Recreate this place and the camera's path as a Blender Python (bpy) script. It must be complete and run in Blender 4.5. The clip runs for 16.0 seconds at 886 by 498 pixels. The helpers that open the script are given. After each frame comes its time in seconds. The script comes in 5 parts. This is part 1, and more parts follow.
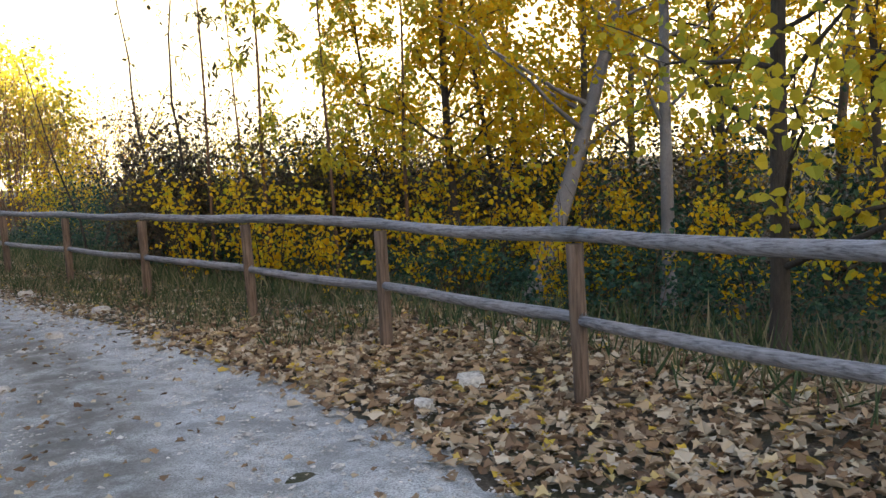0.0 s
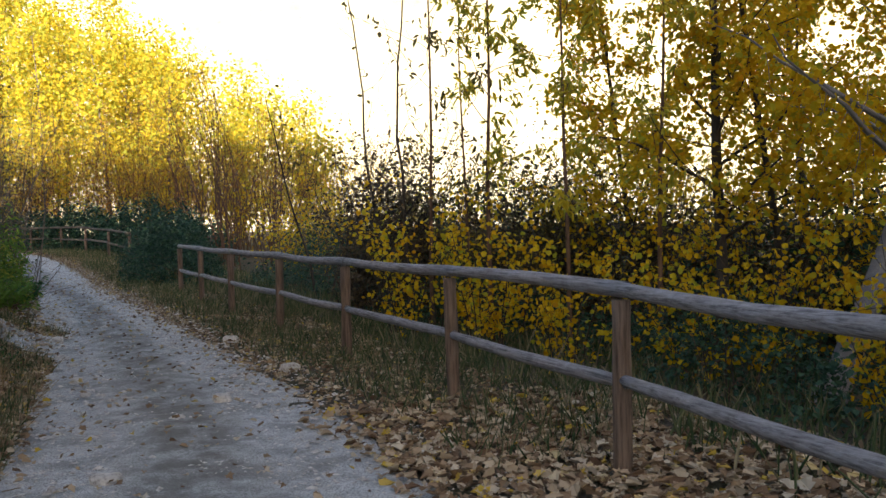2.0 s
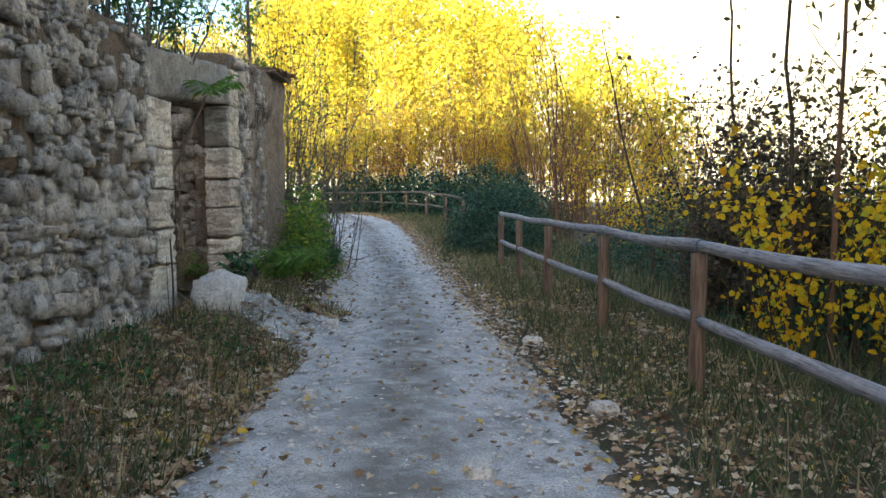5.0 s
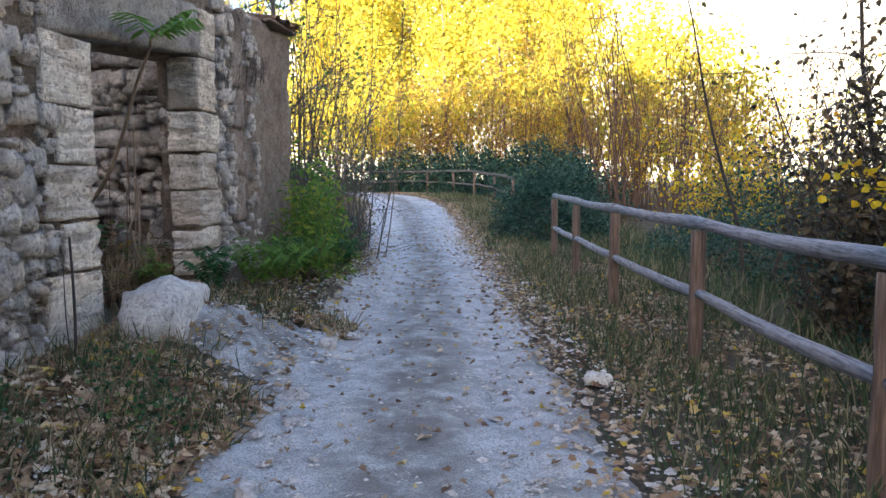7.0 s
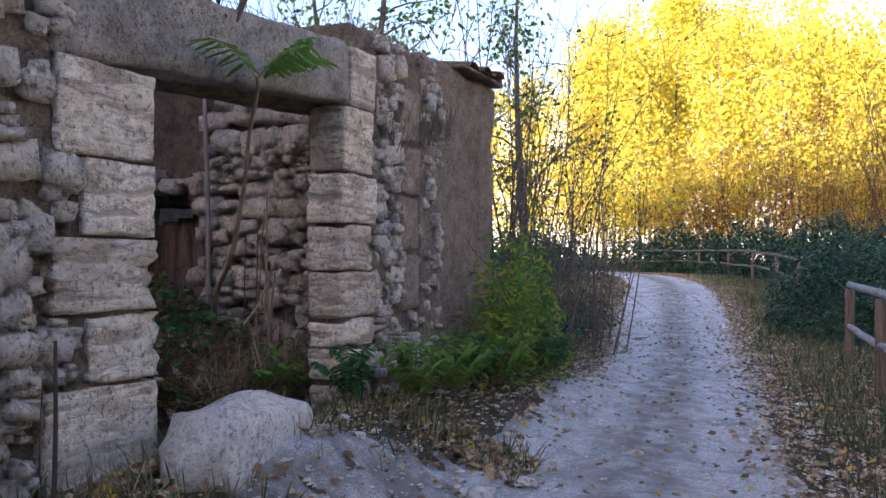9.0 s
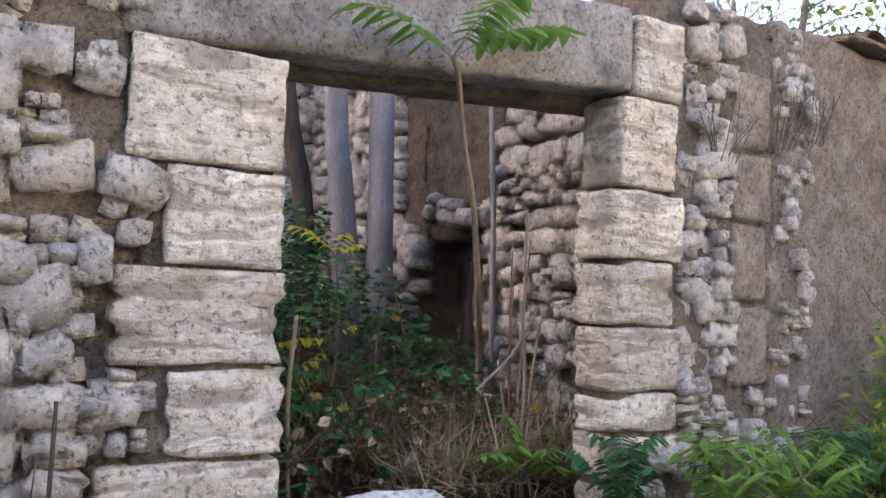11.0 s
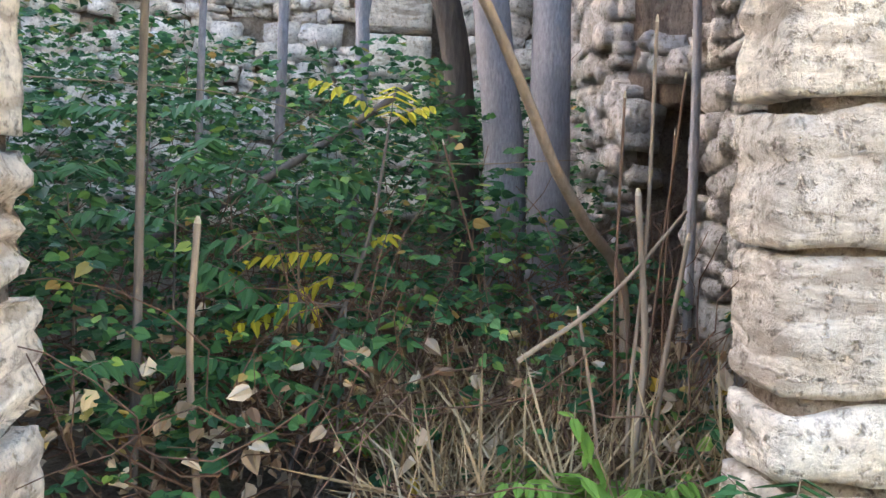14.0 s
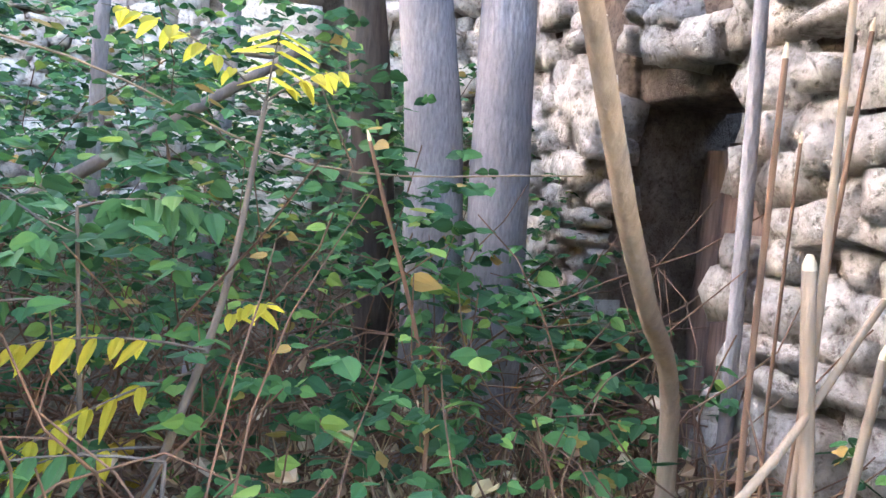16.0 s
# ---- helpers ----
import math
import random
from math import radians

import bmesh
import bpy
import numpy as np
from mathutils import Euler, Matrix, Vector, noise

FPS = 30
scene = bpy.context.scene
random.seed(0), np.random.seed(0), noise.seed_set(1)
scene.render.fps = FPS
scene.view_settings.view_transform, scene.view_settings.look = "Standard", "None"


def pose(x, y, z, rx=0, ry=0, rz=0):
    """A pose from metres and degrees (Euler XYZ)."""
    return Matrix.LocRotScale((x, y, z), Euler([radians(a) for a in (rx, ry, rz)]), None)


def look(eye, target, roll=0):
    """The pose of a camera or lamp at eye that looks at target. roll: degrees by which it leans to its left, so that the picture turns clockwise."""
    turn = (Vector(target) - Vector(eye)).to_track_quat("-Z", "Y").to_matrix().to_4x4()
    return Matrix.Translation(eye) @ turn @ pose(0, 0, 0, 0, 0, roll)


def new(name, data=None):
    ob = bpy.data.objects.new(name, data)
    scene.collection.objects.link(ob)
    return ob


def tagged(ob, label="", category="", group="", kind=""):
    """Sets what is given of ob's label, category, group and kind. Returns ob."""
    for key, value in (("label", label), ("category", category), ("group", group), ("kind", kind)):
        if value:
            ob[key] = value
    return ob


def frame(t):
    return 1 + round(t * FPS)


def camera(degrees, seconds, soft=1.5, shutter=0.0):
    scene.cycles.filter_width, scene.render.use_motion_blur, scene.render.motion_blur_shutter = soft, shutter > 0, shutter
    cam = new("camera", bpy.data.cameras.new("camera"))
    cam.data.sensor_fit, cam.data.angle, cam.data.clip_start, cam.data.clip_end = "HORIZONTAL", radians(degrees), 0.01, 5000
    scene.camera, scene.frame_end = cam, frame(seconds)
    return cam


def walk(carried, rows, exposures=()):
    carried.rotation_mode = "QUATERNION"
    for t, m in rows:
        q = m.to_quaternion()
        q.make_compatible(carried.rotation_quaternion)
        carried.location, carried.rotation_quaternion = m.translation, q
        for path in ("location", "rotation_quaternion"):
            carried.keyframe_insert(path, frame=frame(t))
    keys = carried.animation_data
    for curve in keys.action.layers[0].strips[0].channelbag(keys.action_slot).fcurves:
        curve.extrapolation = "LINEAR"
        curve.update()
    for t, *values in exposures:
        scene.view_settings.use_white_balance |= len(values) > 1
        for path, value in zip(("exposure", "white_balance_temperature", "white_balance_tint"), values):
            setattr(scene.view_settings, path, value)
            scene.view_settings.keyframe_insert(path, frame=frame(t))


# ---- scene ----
cam = camera(56.9, 16.0)
METRES, EYE, TILT, LEAN, TURN = 15.2, 1.5, 0.0, 0.0, 0.0
ROWS = [
    (0.0, 0.0, 0.0, 0.0, -0.33, -6.17, 3.05),
    (0.5, 0.0002, 0.0346, -0.0016, 2.62, -6.43, 2.53),
    (1.0, 0.0014, 0.0688, -0.0048, 6.61, -5.93, 2.14),
    (1.5, -0.002, 0.1012, -0.0056, 10.32, -3.24, 0.85),
    (2.0, -0.0076, 0.1368, -0.0059, 17.02, -1.88, 1.27),
    (2.5, -0.0166, 0.1708, -0.0068, 22.38, -2.39, 0.85),
    (3.0, -0.0305, 0.2031, -0.0075, 25.71, -2.57, 0.76),
    (3.5, -0.0439, 0.2351, -0.0091, 32.34, -2.64, 0.36),
    (4.0, -0.0607, 0.2648, -0.0094, 35.26, -2.95, -0.18),
    (4.5, -0.0762, 0.2937, -0.0101, 38.54, -3.23, -0.18),
    (7.0, -0.183, 0.4411, -0.0101, 44.55, -5.14, -0.05),
    (7.5, -0.2045, 0.4712, -0.0101, 46.55, -5.36, -0.24),
    (8.0, -0.223, 0.501, -0.0104, 49.6, -4.91, 0.11),
    (8.5, -0.2414, 0.5284, -0.0101, 56.37, -3.04, -0.56),
    (9.0, -0.2611, 0.5544, -0.0086, 63.64, 0.15, -0.8),
    (11.5, -0.3651, 0.6671, -0.0072, 102.88, 1.82, -2.29),
    (12.0, -0.3883, 0.685, -0.0077, 109.56, 1.32, -1.88),
    (12.5, -0.4124, 0.6951, -0.0069, 116.48, 0.54, -1.84),
    (13.0, -0.4356, 0.7025, -0.0076, 120.68, 0.61, -1.81),
    (13.5, -0.4602, 0.7055, -0.0087, 124.32, -2.09, -2.19),
    (14.0, -0.4859, 0.7, -0.0079, 124.81, -5.78, -2.01),
    (14.5, -0.5057, 0.6925, -0.0062, 124.6, -5.87, -3.51),
    (15.0, -0.5239, 0.6786, -0.007, 125.46, -6.37, -3.95),
    (15.5, -0.5375, 0.663, -0.0057, 120.7, -5.81, -4.26),
    (16.0, -0.5514, 0.6481, -0.0061, 116.4, -5.43, -4.42),
]
SKY, SUN, RIDGE = 0.115, 5.0, 30.5
EXPOSE = [(0.0, 2.35, 6350, 14), (1.5, 2.0, 6350, 14), (2.2, 1.65, 6300, 14), (3.5, 1.75, 6000, 6), (4.5, 2.15, 5900, 7), (7.0, 2.6, 5500, 18), (9.0, 2.3, 5550, 29), (11.5, 3.92, 6000, 26), (12.5, 4.1, 5950, 25), (13.5, 4.25, 6000, 18), (14.5, 4.85, 6000, 17), (15.5, 5.4, 5900, 20), (16.0, 5.5, 5850, 21)]
walk(cam, [(t, pose(0, 0, EYE, TILT, LEAN, TURN) @ pose(METRES * x, METRES * y, METRES * z, 90 + pitch, roll, yaw)) for t, x, y, z, yaw, pitch, roll in ROWS], EXPOSE)

# ---- world, sun, exposure ----
SUN_AZ = math.atan2(-0.89, 0.45)      # where the sun stands, behind the walker
SUN_EL = radians(12.0)
world = bpy.data.worlds.new("world")
scene.world = world
world.use_nodes = True
wn = world.node_tree
sky = wn.nodes.new("ShaderNodeTexSky")
sky.sky_type = "NISHITA"
sky.sun_disc = False
sky.sun_elevation = SUN_EL
sky.sun_rotation = math.pi / 2 - SUN_AZ
sky.air_density = 1.0
sky.dust_density = 3.0
wn.nodes["Background"].inputs["Strength"].default_value = SKY
wn.links.new(sky.outputs["Color"], wn.nodes["Background"].inputs["Color"])
sun = new("sun", bpy.data.lights.new("sun", "SUN"))
sun.data.energy = SUN
sun.data.angle = radians(0.6)
sun.data.color = (1.0, 0.9, 0.72)
sun_way = Vector((math.cos(SUN_AZ) * math.cos(SUN_EL), math.sin(SUN_AZ) * math.cos(SUN_EL), math.sin(SUN_EL)))
sun.matrix_world = look((0, 0, 60), Vector((0, 0, 60)) - sun_way)

RNG = np.random.default_rng(7)


# ---- materials ----
class Nodes:
    def __init__(self, name):
        self.m = bpy.data.materials.new(name)
        self.m.use_nodes = True
        self.t = self.m.node_tree
        self.p = self.t.nodes["Principled BSDF"]
        self.out = self.t.nodes["Material Output"]
        self.co = self.t.nodes.new("ShaderNodeTexCoord").outputs["Object"]
        self.geo = self.t.nodes.new("ShaderNodeNewGeometry")

    def add(self, kind, **sockets):
        n = self.t.nodes.new(kind)
        for k, v in sockets.items():
            self.plug(n.inputs[k], v)
        return n

    def plug(self, socket, v):
        if isinstance(v, bpy.types.NodeSocket):
            self.t.links.new(v, socket)
        else:
            socket.default_value = v

    def world_co(self, scale=(1, 1, 1), turn=None):
        n = self.t.nodes.new("ShaderNodeMapping")
        if turn is not None:
            n.vector_type = "TEXTURE"
            n.inputs["Rotation"].default_value = (0, 0, radians(turn))
        self.t.links.new(self.geo.outputs["Position"], n.inputs["Vector"])
        n.inputs["Scale"].default_value = scale
        return n.outputs["Vector"]

    def noise(self, scale, detail=4.0, rough=0.6, co=None):
        n = self.add("ShaderNodeTexNoise", Scale=scale, Detail=detail, Roughness=rough)
        self.t.links.new(co if co is not None else self.world_co(), n.inputs["Vector"])
        return n.outputs["Fac"]

    def ramp(self, fac, *stops):
        n = self.t.nodes.new("ShaderNodeValToRGB")
        e = n.color_ramp.elements
        while len(e) < len(stops):
            e.new(0.5)
        for el, (pos, c) in zip(e, stops):
            el.position = pos
            el.color = (*c, 1)
        self.t.links.new(fac, n.inputs["Fac"])
        return n.outputs["Color"]

    def mix(self, fac, a, b, mode="MIX"):
        n = self.t.nodes.new("ShaderNodeMix")
        n.data_type = "RGBA"
        n.blend_type = mode
        self.plug(n.inputs[0], fac)
        self.plug(n.inputs[6], a if isinstance(a, bpy.types.NodeSocket) else (*a, 1))
        self.plug(n.inputs[7], b if isinstance(b, bpy.types.NodeSocket) else (*b, 1))
        return n.outputs[2]

    def bump(self, height, strength, distance):
        n = self.add("ShaderNodeBump", Strength=strength, Distance=distance, Height=height)
        return n.outputs["Normal"]

    def finish(self, color, rough=0.85, normal=None, spec=0.3):
        self.plug(self.p.inputs["Base Color"], color if isinstance(color, bpy.types.NodeSocket) else (*color, 1))
        self.plug(self.p.inputs["Roughness"], rough)
        self.p.inputs["Specular IOR Level"].default_value = spec
        if normal is not None:
            self.t.links.new(normal, self.p.inputs["Normal"])
        return self.m


def grey(v, warm=1.0):
    return (v * (1 + 0.12 * warm), v, v * (1 - 0.14 * warm))


def leaf_material(name, *stops, through_light=0.45, rough=0.55):
    """Leaves: the colour differs from leaf to leaf; light shines through."""
    k = Nodes(name)
    col = k.ramp(k.geo.outputs["Random Per Island"], *stops)
    mottled = k.mix(k.noise(60, 2), col, (0.75, 0.75, 0.75), "MULTIPLY")
    col = k.mix(0.4, col, mottled)
    k.finish(col, rough, None, 0.12)
    tr = k.add("ShaderNodeBsdfTranslucent", Color=col)
    mx = k.add("ShaderNodeMixShader", Fac=through_light)
    k.t.links.new(k.p.outputs[0], mx.inputs[1])
    k.t.links.new(tr.outputs[0], mx.inputs[2])
    k.t.links.new(mx.outputs[0], k.out.inputs["Surface"])
    return k.m


def bark_material(name, a, b, scale=14.0, stretch=0.18, depth=0.012):
    k = Nodes(name)
    co = k.world_co((1, 1, stretch))
    f = k.noise(scale * 4, 6, 0.7, co)
    v = k.add("ShaderNodeTexVoronoi", Scale=scale * 3, Vector=co).outputs["Distance"]
    c = k.mix(k.noise(3, 3), k.ramp(f, (0.3, a), (0.7, b)), tuple(0.6 * x for x in a))
    h = k.mix(0.5, f, v)
    return k.finish(c, 0.9, k.bump(h, 0.8, depth), 0.2)


def stone_material(name, lo, hi, stain_and_groove, stain_amount=0.5, scale=1.0, strata=0.0, relief=0.02, grit=0.85):
    k = Nodes(name)
    rnd = k.t.nodes.new("ShaderNodeObjectInfo").outputs["Random"]
    isl = k.geo.outputs["Random Per Island"]
    base = k.ramp(k.noise(7 * scale, 5, 0.65), (0.3, lo), (0.72, hi))
    tint = k.ramp(k.mix(0.5, rnd, isl), (0.1, (0.72, 0.68, 0.64)), (0.5, (1, 0.97, 0.93)), (0.9, (1.0, 0.93, 0.84)))
    base = k.mix(1.0, base, tint, "MULTIPLY")
    st = k.ramp(k.noise(2.6 * scale, 6, 0.7), (0.5, (0, 0, 0)), (0.7, (1, 1, 1)))
    amount = k.add("ShaderNodeMath")
    amount.operation = "MULTIPLY"
    k.t.links.new(st, amount.inputs[0])
    amount.inputs[1].default_value = stain_amount
    base = k.mix(amount.outputs[0], base, stain_and_groove)
    fine = k.noise(55 * scale, 6, 0.75)
    speck = k.ramp(k.noise(26 * scale, 6, 0.8), (0.36, (0.58, 0.54, 0.5)), (0.47, (0.97, 0.96, 0.95)), (0.64, (1.2, 1.2, 1.2)))
    base = k.mix(grit, base, speck, "MULTIPLY")
    pits = k.ramp(k.noise(38 * scale, 3, 0.6), (0.3, (0, 0, 0)), (0.45, (1, 1, 1)))
    base = k.mix(0.6, base, k.ramp(k.noise(38 * scale, 3, 0.6), (0.33, (0.35, 0.3, 0.25)), (0.44, (1, 1, 1)), (0.62, (1.12, 1.12, 1.12))), "MULTIPLY")
    h = k.mix(0.4, fine, pits)
    if strata:
        warp = k.add("ShaderNodeTexNoise", Scale=1.7, Detail=2.0)
        co = k.add("ShaderNodeVectorMath")
        co.operation = "MULTIPLY_ADD"
        k.t.links.new(warp.outputs["Color"], co.inputs[0])
        co.inputs[1].default_value = (0, 0, 0.9)
        k.t.links.new(k.world_co((1.6, 1.6, 9)), co.inputs[2])
        wave = k.noise(1.7, 3, 0.5, co.outputs[0])
        h = k.mix(strata, h, k.ramp(wave, (0.38, (0, 0, 0)), (0.6, (1, 1, 1))))
        # dark lines in the stain colour paint the shade inside the strata's grooves
        base = k.mix(k.ramp(wave, (0.4, (0.6, 0.6, 0.6)), (0.475, (0, 0, 0))), base, stain_and_groove)
    return k.finish(base, 0.92, k.bump(h, 1.0, relief * 1.6), 0.15)


M = {}
M["stone"] = stone_material("limestone_rubble", grey(0.5, 0.6), grey(0.82, 0.55), (0.17, 0.14, 0.11), 0.65, 1.0, 0, 0.035, 0.75)
# cross wall's grey stone and earth mortar, colours darkened to hold the room's shade
M["grey_stone"] = stone_material("grey_weathered_shaded_rubble", grey(0.34, 0.35), grey(0.62, 0.35), (0.13, 0.115, 0.1), 0.7, 1.0, 0, 0.035)
M["dark_mortar"] = stone_material("shaded_earth_mortar", (0.13, 0.1, 0.08), (0.28, 0.235, 0.19), (0.07, 0.055, 0.045), 0.8, 1.6, 0, 0.06)
M["ashlar"] = stone_material("limestone_ashlar", (0.7, 0.62, 0.51), (0.9, 0.85, 0.76), (0.3, 0.225, 0.16), 0.6, 0.9, 0.3, 0.036, 0.8)
M["lintel"] = stone_material("weathered_lintel_stone", grey(0.3, 0.4), grey(0.5, 0.5), (0.12, 0.11, 0.1), 0.7, 1.2)
M["mortar"] = stone_material("crumbling_lime_mortar", (0.25, 0.2, 0.155), (0.46, 0.395, 0.32), (0.12, 0.09, 0.065), 0.75, 1.6, 0, 0.06)
M["plaster"] = stone_material("pinkish_old_plaster", (0.34, 0.265, 0.21), (0.56, 0.49, 0.42), (0.17, 0.125, 0.1), 0.75, 1.1, 0, 0.05)
M["pale_rock"] = stone_material("pale_chalk_rock", grey(0.6, 0.3), grey(0.75, 0.3), (0.4, 0.38, 0.34), 0.35)
M["tile"] = stone_material("old_clay_roof_tile", (0.3, 0.19, 0.12), (0.42, 0.3, 0.2), (0.13, 0.11, 0.09), 0.7)

k = Nodes("old_door_boards")
g = k.noise(9, 5, 0.6, k.world_co((6, 6, 0.6)))
M["board"] = k.finish(k.ramp(g, (0.3, (0.1, 0.066, 0.05)), (0.7, (0.22, 0.15, 0.12))), 0.85, k.bump(g, 0.6, 0.01))
k = Nodes("weathered_fence_wood")
g = k.noise(14, 6, 0.65)
s = k.noise(70, 4, 0.65, k.world_co((22, 1, 1), 132))
c = k.ramp(g, (0.3, (0.11, 0.095, 0.095)), (0.55, (0.25, 0.235, 0.24)), (0.75, (0.36, 0.345, 0.355)))
M["rail"] = k.finish(k.mix(0.5, c, k.ramp(s, (0.36, (0.035, 0.03, 0.03)), (0.5, (0.3, 0.275, 0.28)), (0.72, (0.5, 0.48, 0.49)))), 0.8, k.bump(s, 0.8, 0.012))
k = Nodes("brown_fence_post_wood")
g = k.noise(10, 6, 0.65, k.world_co((1, 1, 0.25)))
s = k.noise(60, 4, 0.6, k.world_co((1, 1, 0.06)))
c = k.ramp(g, (0.3, (0.065, 0.04, 0.027)), (0.6, (0.155, 0.1, 0.068)), (0.8, (0.2, 0.155, 0.125)))
M["post"] = k.finish(k.mix(0.35, c, k.ramp(s, (0.35, (0.03, 0.02, 0.015)), (0.6, (0.3, 0.22, 0.17)))), 0.85, k.bump(s, 0.8, 0.01))

k = Nodes("gravel_track")
f1, f2, f3 = k.noise(0.9, 5, 0.65), k.noise(9, 5, 0.7), k.noise(90, 4, 0.7)
c = k.ramp(f2, (0.36, (0.26, 0.25, 0.238)), (0.5, (0.44, 0.432, 0.42)), (0.62, (0.62, 0.61, 0.595)))
c = k.mix(0.6, c, k.ramp(f3, (0.4, (0.17, 0.165, 0.158)), (0.56, (0.76, 0.755, 0.74))))
patch = k.ramp(k.noise(2.3, 6, 0.7), (0.46, (0, 0, 0)), (0.6, (0.6, 0.6, 0.6)))
c = k.mix(patch, c, (0.22, 0.208, 0.19))
lane = k.t.nodes.new("ShaderNodeAttribute")
lane.attribute_name = "across"
crown = k.ramp(lane.outputs["Fac"], (0.12, (0.8, 0.8, 0.8)), (0.36, (0, 0, 0)), (0.78, (0, 0, 0)), (1.0, (0.7, 0.7, 0.7)))
worn = k.mix(1.0, crown, k.ramp(k.noise(3.5, 5, 0.7), (0.36, (0.15, 0.15, 0.15)), (0.56, (1, 1, 1))), "MULTIPLY")
c = k.mix(worn, c, (0.16, 0.147, 0.128))
h = k.mix(0.45, f2, f3)
M["road"] = k.finish(c, 0.95, k.bump(h, 0.85, 0.03), 0.15)
k = Nodes("leafy_soil")
f1, f2 = k.noise(1.4, 5, 0.65), k.noise(35, 5, 0.7)
c = k.ramp(f2, (0.3, (0.06, 0.047, 0.034)), (0.6, (0.16, 0.128, 0.094)), (0.8, (0.3, 0.255, 0.195)))
c = k.mix(k.ramp(f1, (0.45, (0, 0, 0)), (0.62, (0.6, 0.6, 0.6))), c, (0.075, 0.085, 0.04))
M["ground"] = k.finish(c, 0.95, k.bump(f2, 0.9, 0.04), 0.1)
k = Nodes("sunlit_scrub_hillside")
f1, f2 = k.noise(0.05, 6, 0.7), k.noise(0.3, 4, 0.7)
c = k.ramp(f1, (0.35, (0.4, 0.37, 0.24)), (0.5, (0.5, 0.46, 0.33)), (0.7, (0.58, 0.54, 0.42)))
M["hill"] = k.finish(k.mix(k.ramp(f2, (0.6, (0, 0, 0)), (0.7, (0.5, 0.5, 0.5))), c, (0.2, 0.2, 0.1)), 0.95, k.bump(f2, 0.6, 1.5), 0.1)

M["bark_dark"] = bark_material("dark_bark", (0.05, 0.04, 0.032), (0.13, 0.105, 0.085))
M["bark_grey"] = bark_material("grey_bark", (0.19, 0.175, 0.175), (0.42, 0.39, 0.385), 26, 0.28, 0.012)
M["bark_red"] = bark_material("red_brown_stems", (0.12, 0.07, 0.045), (0.26, 0.155, 0.095))
M["bark_tan"] = bark_material("tan_vine_bark", (0.24, 0.175, 0.12), (0.43, 0.335, 0.24))
M["straw_wood"] = bark_material("pale_broken_wood", (0.5, 0.4, 0.27), (0.68, 0.57, 0.42))
M["twig"] = bark_material("grey_brown_twigs", (0.12, 0.1, 0.082), (0.25, 0.21, 0.175))
Y1, Y2, Y3, YG = (0.72, 0.46, 0.012), (0.8, 0.57, 0.025), (0.66, 0.34, 0.015), (0.45, 0.45, 0.04)
M["leaf_yellow"] = leaf_material("yellow_autumn_leaf", (0.0, Y3), (0.3, Y1), (0.7, Y2), (0.95, YG), through_light=0.62)
M["leaf_lime"] = leaf_material("lime_yellow_leaf", (0.0, (0.6, 0.45, 0.03)), (0.4, (0.72, 0.56, 0.05)), (0.8, (0.45, 0.46, 0.06)), through_light=0.62)
M["leaf_orange"] = leaf_material("orange_brown_leaf", (0.0, (0.22, 0.11, 0.03)), (0.5, (0.42, 0.22, 0.04)), (1.0, (0.5, 0.33, 0.05)))
M["leaf_green"] = leaf_material("bramble_leaf", (0.0, (0.018, 0.05, 0.022)), (0.5, (0.04, 0.11, 0.042)), (0.85, (0.085, 0.19, 0.055)), (0.965, (0.2, 0.3, 0.06)), (0.985, (0.3, 0.2, 0.06)), through_light=0.3, rough=0.55)
M["leaf_ivy"] = leaf_material("dark_ivy_leaf", (0.0, (0.02, 0.045, 0.03)), (0.6, (0.04, 0.09, 0.06)), (1.0, (0.08, 0.14, 0.07)), through_light=0.2, rough=0.4)
M["leaf_bright"] = leaf_material("bright_green_leaf", (0.0, (0.1, 0.2, 0.04)), (0.6, (0.16, 0.28, 0.05)), (1.0, (0.4, 0.4, 0.06)))
M["leaf_olive"] = leaf_material("olive_brown_leaf", (0.0, (0.07, 0.06, 0.03)), (0.5, (0.13, 0.12, 0.045)), (1.0, (0.24, 0.2, 0.06)))
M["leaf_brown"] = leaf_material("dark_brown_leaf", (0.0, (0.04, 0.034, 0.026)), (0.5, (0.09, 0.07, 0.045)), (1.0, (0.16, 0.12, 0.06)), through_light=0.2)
M["litter"] = leaf_material("dry_fallen_leaf", (0.0, (0.13, 0.075, 0.045)), (0.3, (0.3, 0.2, 0.12)), (0.65, (0.46, 0.35, 0.23)), (0.9, (0.58, 0.49, 0.37)), (0.98, (0.55, 0.38, 0.06)), through_light=0.1, rough=0.8)
M["grass"] = leaf_material("verge_grass", (0.0, (0.04, 0.07, 0.03)), (0.5, (0.085, 0.115, 0.05)), (0.75, (0.18, 0.165, 0.085)), (1.0, (0.34, 0.28, 0.17)), through_light=0.25, rough=0.7)
M["straw"] = leaf_material("dry_straw", (0.0, (0.16, 0.11, 0.06)), (0.5, (0.34, 0.25, 0.14)), (1.0, (0.5, 0.4, 0.25)), through_light=0.2, rough=0.8)


# ---- building helpers ----
def mesh_of(name, verts, faces, material, smooth=True):
    me = bpy.data.meshes.new(name)
    me.from_pydata(verts, [], faces)
    me.materials.append(material)
    if smooth:
        me.polygons.foreach_set("use_smooth", [False] * len(me.polygons))
    me.update()
    return me


